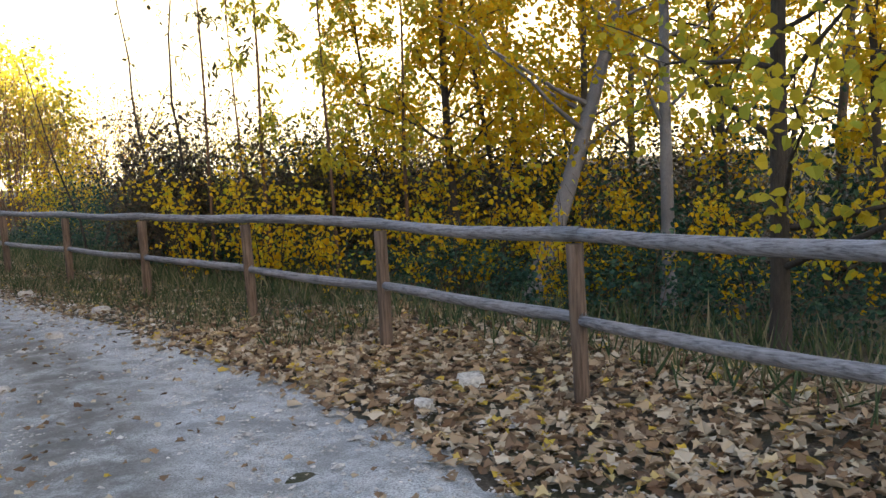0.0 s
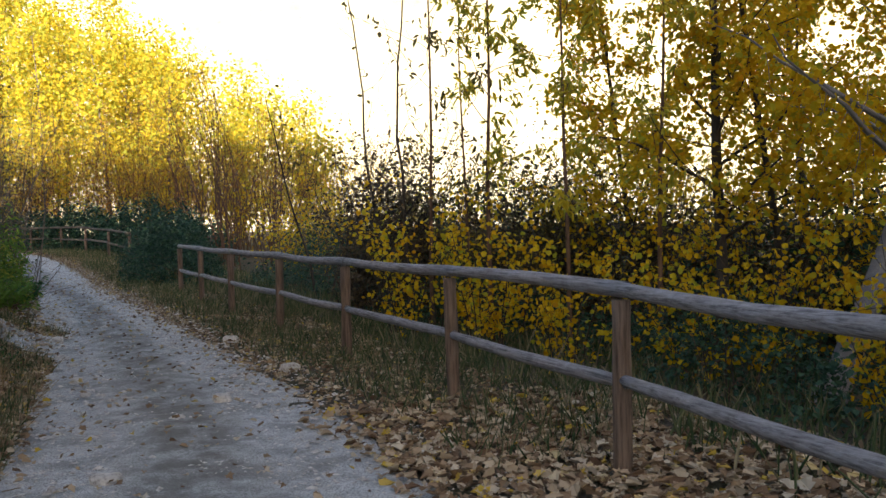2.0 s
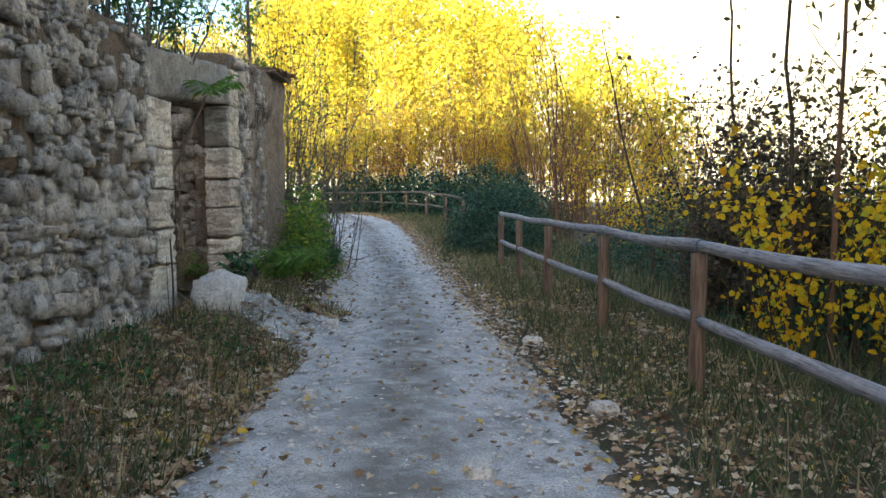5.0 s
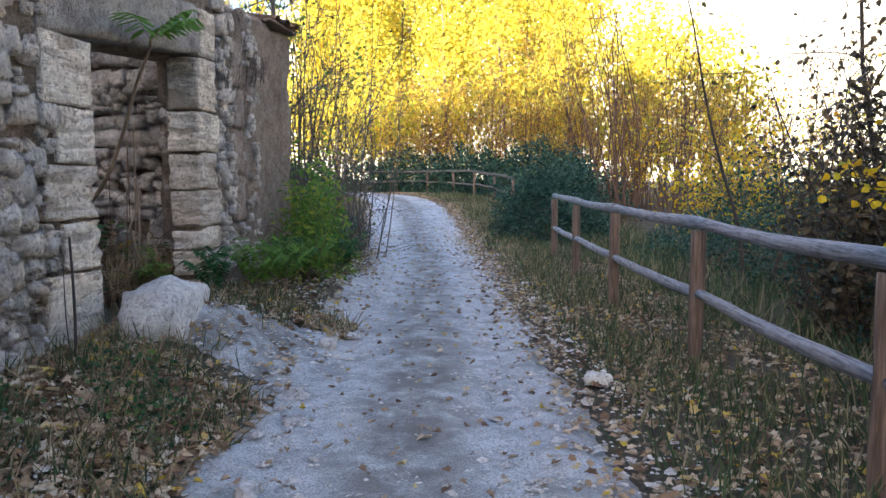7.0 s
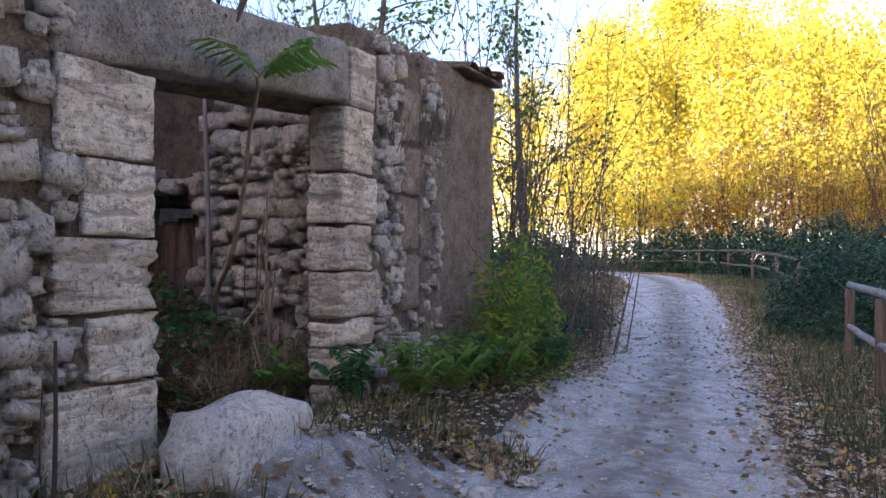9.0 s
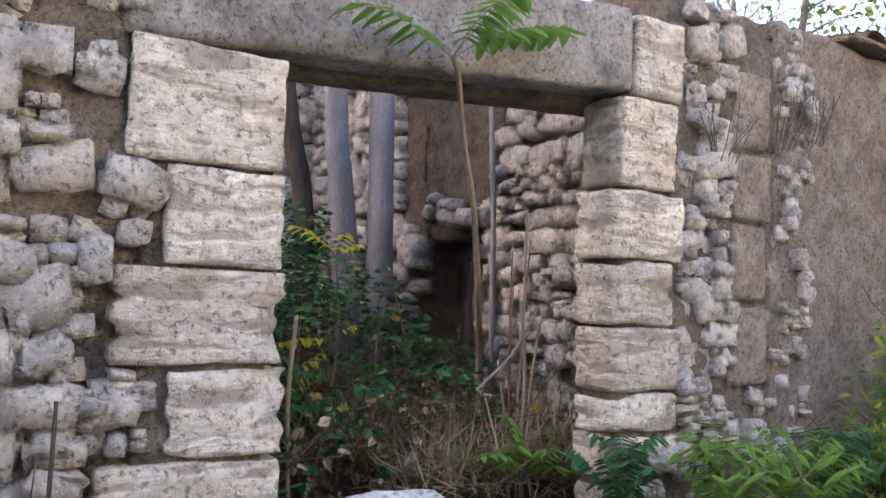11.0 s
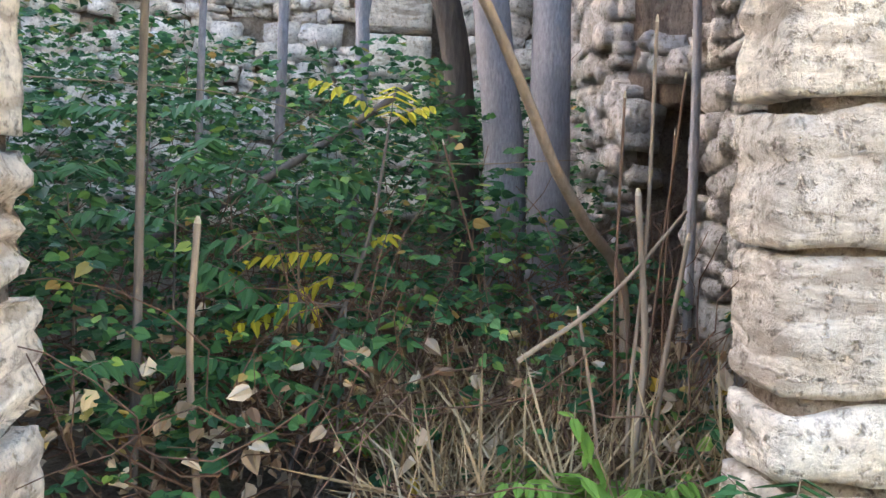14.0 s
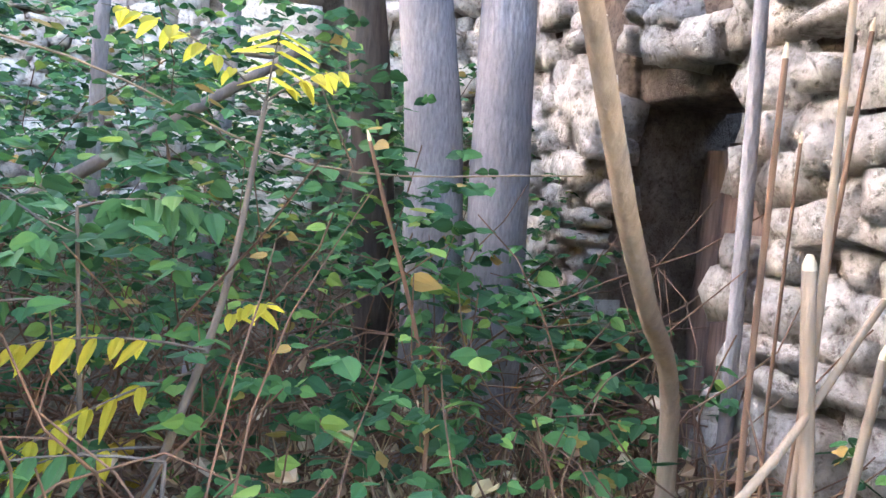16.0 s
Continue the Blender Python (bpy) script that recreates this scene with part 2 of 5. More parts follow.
def fast_mesh(name, verts, quads, material, smooth=False):
    """A mesh from arrays: verts (n, 3), faces (m, 3 or 4)."""
    me = bpy.data.meshes.new(name)
    verts, quads = np.asarray(verts, np.float32), np.asarray(quads, np.int32)
    m, k4 = quads.shape
    me.vertices.add(len(verts))
    me.vertices.foreach_set("co", verts.ravel())
    me.loops.add(m * k4)
    me.loops.foreach_set("vertex_index", quads.ravel())
    me.polygons.add(m)
    me.polygons.foreach_set("loop_start", np.arange(0, m * k4, k4, dtype=np.int32))
    me.polygons.foreach_set("use_smooth", np.full(m, smooth))
    me.materials.append(material)
    me.update(calc_edges=True)
    return me


def place(name, me, parent=None, label="", m=None):
    ob = new(name, me)
    if m is not None:
        ob.matrix_basis = m
    if parent is not None:
        ob.parent = parent
    if label:
        ob["label"] = label
    return ob


def part(name, bm, material, parent, label=""):
    me = bpy.data.meshes.new(name)
    bm.to_mesh(me)
    bm.free()
    me.materials.append(material)
    return place(name, me, parent, label)


def thing(name, m, label, category, group="", kind=""):
    return tagged(place(name, None, None, "", m), label, category, group, kind)


def tube_arrays(paths, sides=6):
    """Tapered round tubes: paths are lists of (points (n,3), radii (n))."""
    V, F, base = [], [], 0
    ang = np.arange(sides) * 2 * math.pi / sides
    ca, sa = np.cos(ang), np.sin(ang)
    for pts, rad in paths:
        pts, rad = np.asarray(pts, float), np.asarray(rad, float)
        d = np.gradient(pts, axis=0)
        d /= np.linalg.norm(d, axis=1)[:, None] + 1e-9
        ref = np.array([1.0, 0, 0]) if abs(d[0][0]) < 0.8 else np.array([0, 1.0, 0])
        a = np.cross(d, ref)
        a /= np.linalg.norm(a, axis=1)[:, None] + 1e-9
        b = np.cross(d, a)
        ring = pts[:, None] + rad[:, None, None] * (ca[None, :, None] * a[:, None] + sa[None, :, None] * b[:, None])
        n = len(pts)
        V.append(ring.reshape(-1, 3))
        i, j = np.meshgrid(np.arange(n - 1), np.arange(sides), indexing="ij")
        j2 = (j + 1) % sides
        q = np.stack([i * sides + j, i * sides + j2, (i + 1) * sides + j2, (i + 1) * sides + j], -1).reshape(-1, 4) + base
        F.append(q)
        cap = len(V)
        base += n * sides
        if sides == 6 or sides == 8 or sides == 12:
            for end in (0, n - 1):
                o = base - n * sides + end * sides
                for s in range(1, sides - 2, 2):
                    F.append(np.array([[o, o + s, o + s + 1, o + s + 2]]))
    return np.concatenate(V), np.concatenate(F)


def tubes(name, paths, material, parent=None, sides=6, label=""):
    v, f = tube_arrays(paths, sides)
    return place(name, fast_mesh(name, v, f, material, True), parent, label)


LEAF_SHAPES = {
    "bramble": [(0, 0), (0.2, 0.05), (0.36, 0.26), (0.35, 0.52), (0.18, 0.82), (0, 1.08), (-0.18, 0.82), (-0.35, 0.52), (-0.36, 0.26), (-0.2, 0.05)],
    "feather": [(0, 0), (0.1, 0.08), (0.17, 0.25), (0.15, 0.5), (0.08, 0.8), (0, 1), (-0.08, 0.8), (-0.15, 0.5), (-0.17, 0.25), (-0.1, 0.08)],
    "maple": [(0, 0), (0.42, 0.05), (0.33, 0.3), (0.5, 0.55), (0.2, 0.62), (0, 1), (-0.2, 0.62), (-0.5, 0.55), (-0.33, 0.3), (-0.42, 0.05)],
    "oval": [(0, 0), (0.3, 0.28), (0.28, 0.62), (0, 1), (-0.28, 0.62), (-0.3, 0.28)],
    "round": [(0, 0), (0.46, 0.2), (0.42, 0.65), (0, 1), (-0.42, 0.65), (-0.46, 0.2)],
    "long": [(0, 0), (0.16, 0.25), (0.14, 0.6), (0, 1), (-0.14, 0.6), (-0.16, 0.25)],
    "lobed": [(0, 0), (0.5, 0.12), (0.36, 0.5), (0, 1), (-0.36, 0.5), (-0.5, 0.12)],
}


def leaf_arrays(pos, size, shape="oval", droop=0.5, flat=0.0, axis=None, up=None, curl=0.12):
    """Folded little leaves, two faces each, at pos; size per leaf."""
    n = len(pos)
    size = np.broadcast_to(np.asarray(size, float), (n,))
    if axis is None:
        az = RNG.uniform(0, 2 * math.pi, n)
        el = RNG.normal(-droop, 0.5, n) * (1 - flat)
        axis = np.stack([np.cos(az) * np.cos(el), np.sin(az) * np.cos(el), np.sin(el)], -1)
    if up is None:
        up = RNG.normal(0, 1 - flat * 0.8, (n, 3)) + np.array([0, 0, 0.6 + 2 * flat])
    side = np.cross(axis, up)
    side /= np.linalg.norm(side, axis=1)[:, None] + 1e-9
    nor = np.cross(side, axis)
    sh = np.array(LEAF_SHAPES[shape])
    lift = np.where(sh[:, 0] == 0, 0.0, curl)
    lift = lift + curl * 0.8 * (sh[:, 1] - 0.5) ** 2
    k6 = len(sh)
    wob = 1 + RNG.normal(0, 0.12 if k6 == 6 else 0.05, (n, k6, 1))
    v = pos[:, None] + size[:, None, None] * wob * (sh[None, :, 0, None] * side[:, None] + sh[None, :, 1, None] * axis[:, None] + lift[None, :, None] * nor[:, None])
    o = np.arange(n)[:, None] * k6
    h = k6 // 2
    f = np.concatenate([o + np.arange(h + 1)[None], o + np.array([[0, *range(h, k6)]])])
    return v.reshape(-1, 3), f


def leaves(name, pos, size, material, parent=None, label="", **kw):
    v, f = leaf_arrays(np.asarray(pos, float), size, **kw)
    return place(name, fast_mesh(name, v, f, material), parent, label)


def wander(start, way, length, steps=6, bend=0.25, lift=0.0):
    """A crooked line of points."""
    pts = [np.array(start, float)]
    d = np.array(way, float)
    d /= np.linalg.norm(d)
    for _ in range(steps):
        d = d + RNG.normal(0, bend / math.sqrt(steps), 3) + np.array([0, 0, lift / steps])
        d /= np.linalg.norm(d)
        pts.append(pts[-1] + d * length / steps)
    return np.array(pts)


def smooth(a, b, x):
    t = np.clip((np.asarray(x, float) - a) / (b - a), 0, 1)
    return t * t * (3 - 2 * t)


def grow(height, radius, lean=(0, 0), limbs=14, first=0.3, reach=0.35, twigs=5, droop=0.3, crook=0.12, upward=0.7):
    """Tubes and leaf places of one tree at the origin."""
    trunk = wander((0, 0, -0.3), (lean[0], lean[1], 1), height + 0.3, 12, crook, 0.15)
    tr = radius * (1 - 0.9 * np.linspace(0, 1, 13) ** 0.9) + 0.004
    tr[0] *= 1.35
    paths, spots = [(trunk, tr)], []
    for i in range(limbs):
        f = first + (1 - first) * (i + RNG.uniform(0, 0.8)) / limbs
        x = min(f * 12, 11.9)
        a = int(x)
        p = trunk[a] + (trunk[a + 1] - trunk[a]) * (x - a)
        az = RNG.uniform(0, 2 * math.pi)
        L = height * reach * (1.15 - f * 0.75) * RNG.uniform(0.6, 1.25)
        limb = wander(p, (math.cos(az), math.sin(az), upward * RNG.uniform(0.5, 1.6)), L, 6, 0.45, 0.2)
        lr = np.linspace(max(0.006, radius * 0.38 * (1.1 - f)), 0.003, 7)
        paths.append((limb, lr))
        for j in range(twigs):
            x = RNG.uniform(1.2, 5.9)
            a = int(x)
            q = limb[a] + (limb[a + 1] - limb[a]) * (x - a)
            w = wander(q, RNG.normal(0, 1, 3) + np.array([0, 0, 0.2 - droop]), L * RNG.uniform(0.2, 0.5), 4, 0.5, -droop)
            paths.append((w, np.linspace(0.004, 0.0015, 5)))
            spots.append(w)
        spots.append(limb[3:])
    spots.append(trunk[9:])
    return paths, spots


def along(spots, count, spread):
    """count places scattered along the twigs."""
    pick = RNG.integers(0, len(spots), count)
    out = np.empty((count, 3))
    for i, s in enumerate(pick):
        line = spots[s]
        x = RNG.uniform(0, len(line) - 1.001)
        a = int(x)
        out[i] = line[a] + (line[a + 1] - line[a]) * (x - a)
    return out + RNG.normal(0, spread, (count, 3))


def tree(name, x, y, z, label, category, height, radius, bark, leaf, count, size, group="", shape="oval", spread=0.06, droop=0.5, far=False, **kw):
    t = thing(name, pose(x, y, z), label, category, group)
    paths, spots = grow(height, radius, **kw)
    v, f = tube_arrays(paths[:1], 8)
    place("trunk", fast_mesh("trunk", v, f, M[bark], True), t)
    if far:
        tubes("branchwork", paths[1:], M[bark], t, 4)["kind"] = "stuff"
    else:
        n = kw.get("twigs", 5) + 1
        for i in range(1, len(paths), n):
            tubes("limb", paths[i:i + n], M[bark], t, 4)
    if count:
        pos = along(spots, count, spread)
        leaves("crown", pos, size * RNG.uniform(0.6, 1.25, count), M[leaf], t, shape=shape, droop=droop)
    return t


def shrub(name, x, y, z, label, category, height, radius, stems, bark, leaf, count, size, group="", shape="oval", twigs=5, spread=0.06, thick=0.012, lift=0.6, far=False):
    """Many stems out of one foot, with twigs and leaves."""
    t = thing(name, pose(x, y, z), label, category, group)
    paths, spots = [], []
    for i in range(stems):
        az, r0 = RNG.uniform(0, 2 * math.pi), radius * math.sqrt(RNG.uniform(0, 1)) * 0.55
        s = (math.cos(az) * r0, math.sin(az) * r0, -0.1)
        h = height * RNG.uniform(0.55, 1.1)
        w = wander(s, (math.cos(az) * radius / height * 0.6, math.sin(az) * radius / height * 0.6, 1), h, 7, 0.3, lift * 0.2)
        paths.append((w, np.linspace(thick * RNG.uniform(0.6, 1.2), 0.002, 8)))
        spots.append(w[2:])
        for j in range(twigs):
            xx = RNG.uniform(1.5, 6.9)
            a = int(xx)
            q = w[a] + (w[a + 1] - w[a]) * (xx - a)
            tw = wander(q, RNG.normal(0, 1, 3) + np.array([0, 0, lift]), h * RNG.uniform(0.1, 0.28), 4, 0.5)
            paths.append((tw, np.linspace(thick * 0.35, 0.0015, 5)))
            spots.append(tw)
    if far:
        tubes("branchwork", paths, M[bark], t, 4)["kind"] = "stuff"
    else:
        for i in range(0, len(paths), twigs + 1):
            tubes("stem", paths[i:i + twigs + 1], M[bark], t, 4)
    if count:
        leaves("foliage", along(spots, count, spread), size * RNG.uniform(0.6, 1.25, count), M[leaf], t, shape=shape)
    return t

# ---- the plan ----
TRACK = np.array([(5.5, -14, 2.4), (2.5, -8, 2.4), (0.0, -1.5, 2.4), (-1.6, 3.2, 2.2), (-3.3, 6.7, 1.4), (-5.46, 9.12, 1.22), (-6.83, 10.58, 1.2), (-8.74, 12.51, 1.12),
                  (-12.6, 16.3, 1.1), (-15.6, 19.0, 1.25), (-20.3, 23.2, 1.5), (-26.2, 28.0, 1.5), (-33, 31.5, 1.5), (-44, 34, 1.5), (-70, 36, 1.5)])
FENCE = np.array([(3.6, 0.7), (2.2, 2.85), (0.81, 5.0), (-0.52, 6.87), (-2.08, 8.65), (-3.83, 10.45), (-5.68, 12.36), (-7.65, 14.3), (-9.5, 16.2), (-11.3, 18.1)])
FENCE_FAR = np.array([(-19.6, 27.0), (-22.3, 29.2), (-25.2, 31.3), (-28.2, 33.2), (-31.2, 34.5), (-34.4, 35.4), (-37.8, 36.0)])


def dense(points, per=24):
    """A smooth line through the points."""
    p = np.concatenate([[2 * points[0] - points[1]], points, [2 * points[-1] - points[-2]]])
    out = []
    for i in range(1, len(p) - 2):
        t = np.linspace(0, 1, per, endpoint=False)[:, None]
        a, b, c, d = p[i - 1], p[i], p[i + 1], p[i + 2]
        out.append(0.5 * (2 * b + (c - a) * t + (2 * a - 5 * b + 4 * c - d) * t ** 2 + (3 * b - a - 3 * c + d) * t ** 3))
    return np.concatenate(out + [points[-1:]])


TRACK_LINE = dense(TRACK)
ORIGIN, UX, UY = np.array([-8.15, 8.88]), -0.6253, 0.7804      # the door's jamb, and the way along the house front
HOUSE = Matrix(((UX, -UY, 0, ORIGIN[0]), (UY, UX, 0, ORIGIN[1]), (0, 0, 1, 0), (0, 0, 0, 1)))


def local(x, y):
    rx, ry = np.asarray(x, float) - ORIGIN[0], np.asarray(y, float) - ORIGIN[1]
    return rx * UX + ry * UY, -rx * UY + ry * UX


def house(u, n, z):
    """From the house's own axes (along the front, inwards, up) to the place's."""
    p = HOUSE @ Vector((u, n, z))
    return np.array(p)


def off_track(x, y):
    """Distance from the track's middle, and its half width there."""
    x, y = np.atleast_1d(x).ravel(), np.atleast_1d(y).ravel()
    best, half = np.full(len(x), 1e9), np.zeros(len(x))
    for a in TRACK_LINE[::3]:
        d = np.hypot(x - a[0], y - a[1])
        m = d < best
        best[m], half[m] = d[m], a[2]
    return best, half


def off_fence(x, y):
    """How far beyond the fence, to the valley's side."""
    ax, ay = 0.81, 5.02
    dx, dy = -0.672, 0.740
    return (np.asarray(x) - ax) * dy - (np.asarray(y) - ay) * dx


def ground_z(x, y):
    x, y = np.asarray(x, float), np.asarray(y, float)
    z = -0.1 * smooth(0, 6, y)
    far = np.hypot(x + 2.8, y - 6.7)
    z = z + 0.55 * smooth(18, 36, far)
    u, n = local(x, y)
    near = smooth(-7.5, -5.5, u) * (1 - smooth(4.6, 6.5, u))
    z = z + 0.36 * near * smooth(-1.5, -0.15, n) * (1 - smooth(8.5, 10, n))
    z = z + 0.2 * np.exp(-((u - 0.45) / 0.75) ** 2 - ((n + 0.55) / 0.42) ** 2)
    z = z - 0.5 * smooth(0.6, 6, off_fence(x, y)) * (1 - smooth(25, 45, far))
    return z


def bumps(x, y, amp=0.03, s=1.6):
    return np.array([noise.noise((a * s, b * s, 3.3)) for a, b in zip(np.ravel(x), np.ravel(y))]).reshape(np.shape(x)) * amp


# one sheet of ground, finer near the walk
def ground_sheet():
    ax = np.concatenate([[-900, -500, -300, -180, -120, -90, -70, -60], np.arange(-50, -18, 1.0), np.arange(-18, 8, 0.13), np.arange(8, 24, 1.0), [30, 45, 70, 110, 180, 300, 500, 900]])
    ay = np.concatenate([[-900, -500, -300, -180, -120, -80, -50, -30], np.arange(-20, -3, 1.0), np.arange(-3, 24, 0.13), np.arange(24, 50, 1.0), [60, 80, 110, 180, 300, 500, 900]])
    X, Y = np.meshgrid(ax, ay, indexing="ij")
    Z = ground_z(X, Y)
    Z += bumps(X, Y, 0.035, 1.7) + bumps(X, Y, 0.02, 5.0)
    n1, n2 = len(ax), len(ay)
    i, j = np.meshgrid(np.arange(n1 - 1), np.arange(n2 - 1), indexing="ij")
    q = np.stack([i * n2 + j, (i + 1) * n2 + j, (i + 1) * n2 + j + 1, i * n2 + j + 1], -1).reshape(-1, 4)
    ob = place("ground", fast_mesh("ground", np.stack([X, Y, Z], -1).reshape(-1, 3), q, M["ground"], True))
    tagged(ob, "dark leafy soil with thin grass beside the track", "ground", kind="structure")


ground_sheet()


def road_sheet():
    line = dense(TRACK, 40)
    d = np.gradient(line[:, :2], axis=0)
    d /= np.linalg.norm(d, axis=1)[:, None]
    nx, ny = d[:, 1], -d[:, 0]
    w = np.linspace(-1.15, 1.15, 29)
    X = line[:, 0, None] + nx[:, None] * w * line[:, 2, None]
    Y = line[:, 1, None] + ny[:, None] * w * line[:, 2, None]
    prof = 0.055 - 0.11 * np.abs(w) ** 5 - 0.025 * np.exp(-((np.abs(w) - 0.5) / 0.16) ** 2)
    Z = ground_z(X, Y) + prof + bumps(X, Y, 0.02, 2.4) + bumps(X, Y, 0.012, 7)
    n1, n2 = X.shape
    i, j = np.meshgrid(np.arange(n1 - 1), np.arange(n2 - 1), indexing="ij")
    q = np.stack([i * n2 + j, i * n2 + j + 1, (i + 1) * n2 + j + 1, (i + 1) * n2 + j], -1).reshape(-1, 4)
    ob = place("road", fast_mesh("road", np.stack([X, Y, Z], -1).reshape(-1, 3), q, M["road"], True))
    mark = ob.data.attributes.new("across", "FLOAT", "POINT")
    mark.data.foreach_set("value", np.broadcast_to(np.abs(w), X.shape).astype(np.float32).ravel())
    tagged(ob, "pale gravel farm track with worn wheel ruts", "track", kind="structure")


road_sheet()


def hill(name, label, centre, length, depth, height, turn, foot=0.0, mat="hill"):
    """A long ridge."""
    a, b = np.linspace(-1, 1, 61), np.linspace(-1, 1, 25)
    A, B = np.meshgrid(a, b, indexing="ij")
    c, s = math.cos(turn), math.sin(turn)
    X = centre[0] + A * length * c - B * depth * s
    Y = centre[1] + A * length * s + B * depth * c
    rough = np.array([noise.fractal((x * 0.018, y * 0.018, 0.5), 0.9, 2.1, 4) for x, y in zip(X.ravel(), Y.ravel())]).reshape(X.shape)
    Z = foot - 2 + height * np.cos(B * math.pi / 2) ** 1.0 * (1 - np.abs(A) ** 6) * (1 + 0.05 * rough) + 2
    n1, n2 = X.shape
    i, j = np.meshgrid(np.arange(n1 - 1), np.arange(n2 - 1), indexing="ij")
    q = np.stack([i * n2 + j, (i + 1) * n2 + j, (i + 1) * n2 + j + 1, i * n2 + j + 1], -1).reshape(-1, 4)
    ob = place(name, fast_mesh(name, np.stack([X, Y, Z], -1).reshape(-1, 3), q, M[mat], True))
    tagged(ob, label, "hill", kind="structure")


hill("backdrop_hill", "pale sunlit scrub hillside across the valley", (10, 330), 420, 190, 105, radians(8))
hill("backdrop_ridge", "wooded ridge behind the track that shades the valley floor", (22, -62), 150, 28, RIDGE, math.atan2(0.45, 0.89))


# ---- masonry ----
def rough_box(lo, hi, step=0.05, round_=0.02, amp=0.012, freq=6.0, seed=0.0, strata=0.0):
    """A stone block with rounded, worn edges; returns arrays in the house's axes."""
    lo, hi = np.array(lo, float), np.array(hi, float)
    size, mid = hi - lo, (lo + hi) / 2
    cnt = np.maximum(1, np.round(size / step).astype(int))
    index, V, F = {}, [], []

    def vert(key):
        if key not in index:
            index[key] = len(V)
            V.append(lo + size * np.array(key) / cnt)
        return index[key]

    for axis in range(3):
        b, c = [k for k in range(3) if k != axis]
        for end in (0, cnt[axis]):
            for i in range(cnt[b]):
                for j in range(cnt[c]):
                    ks = []
                    for di, dj in ((0, 0), (1, 0), (1, 1), (0, 1)):
                        key = [0, 0, 0]
                        key[axis], key[b], key[c] = int(end), i + di, j + dj
                        ks.append(vert(tuple(key)))
                    flip = (end == 0) != (axis == 1)
                    F.append(ks[::-1] if flip else ks)
    V = np.array(V)
    r = min(round_, size.min() * 0.45)
    q = np.clip(V, lo + r, hi - r)
    d = V - q
    ln = np.linalg.norm(d, axis=1)[:, None] + 1e-9
    V = q + d / ln * r
    for i in range(len(V)):
        x, y, z = V[i]
        nv = noise.noise_vector((x * freq + seed, y * freq, z * freq))
        nv2 = noise.noise_vector((x * freq * 3.1 + seed, y * freq * 3.1, z * freq * 3.1))
        V[i] += amp * np.array(nv) + amp * 0.5 * np.array(nv2)
        if strata:
            V[i] -= strata * max(0, noise.noise((x * 2 + seed, y * 2, z * 17 + x * 3))) * (d[i] / ln[i])
    return V, np.array(F)


def block(name, lo, hi, mat, parent, label="", lean=0.0, **kw):
    v, f = rough_box(lo, hi, **kw)
    v[:, 2] += lean * (v[:, 0] - lo[0])
    return place(name, fast_mesh(name, v, f, M[mat], True), parent, label)


def stone_mesh(seed, mat="stone"):
    """One rounded rubble stone about 1 across."""
    bm = bmesh.new()
    bmesh.ops.create_cube(bm, size=1)
    bmesh.ops.subdivide_edges(bm, edges=bm.edges[:], cuts=1, use_grid_fill=True)
    r = random.Random(seed)
    for v in bm.verts:
        p = v.co
        ln = p.length
        sq = max(abs(p.x), abs(p.y), abs(p.z))
        v.co = p * (0.5 / sq) * (0.36 * sq / ln + 0.68)
        v.co += Vector((r.uniform(-1, 1), r.uniform(-1, 1), r.uniform(-1, 1))) * 0.09
    me = bpy.data.meshes.new("stone")
    bm.to_mesh(me)
    bm.free()
    me.materials.append(M[mat])
    me.polygons.foreach_set("use_smooth", [True] * len(me.polygons))
    return me


STONES = [stone_mesh(i) for i in range(14)]
GREY_STONES = [stone_mesh(i + 30, "grey_stone") for i in range(14)]


def rubble_layout(u0, u1, z0, z1, big=0.2, keep=None, seed=1):
    """Irregular courses: (u, z, width, height, tilt) of each stone."""
    r = random.Random(seed)
    out, z = [], z0
    while z < z1:
        h = big * r.uniform(0.42, 1.0)
        u = u0 - r.uniform(0, 0.1)
        while u < u1:
            w = h * r.uniform(0.75, 1.9)
            cu, cz = u + w / 2, z + h / 2 + r.uniform(-0.25, 0.25) * h
            if r.random() < 0.12:
                out.append((cu, cz - h * 0.22, w * 0.9, h * 0.5, r.uniform(-10, 10)))
                out.append((cu, cz + h * 0.26, w * 0.85, h * 0.46, r.uniform(-10, 10)))
            elif r.random() < 0.97:
                out.append((cu, cz, w * r.uniform(0.9, 1.06), h * r.uniform(0.88, 1.1), r.uniform(-16, 16)))
            u += w
        z += h * 0.93
    return [s for s in out if u0 - 0.02 < s[0] < u1 + 0.02 and (keep is None or keep(s[0], s[1]))]


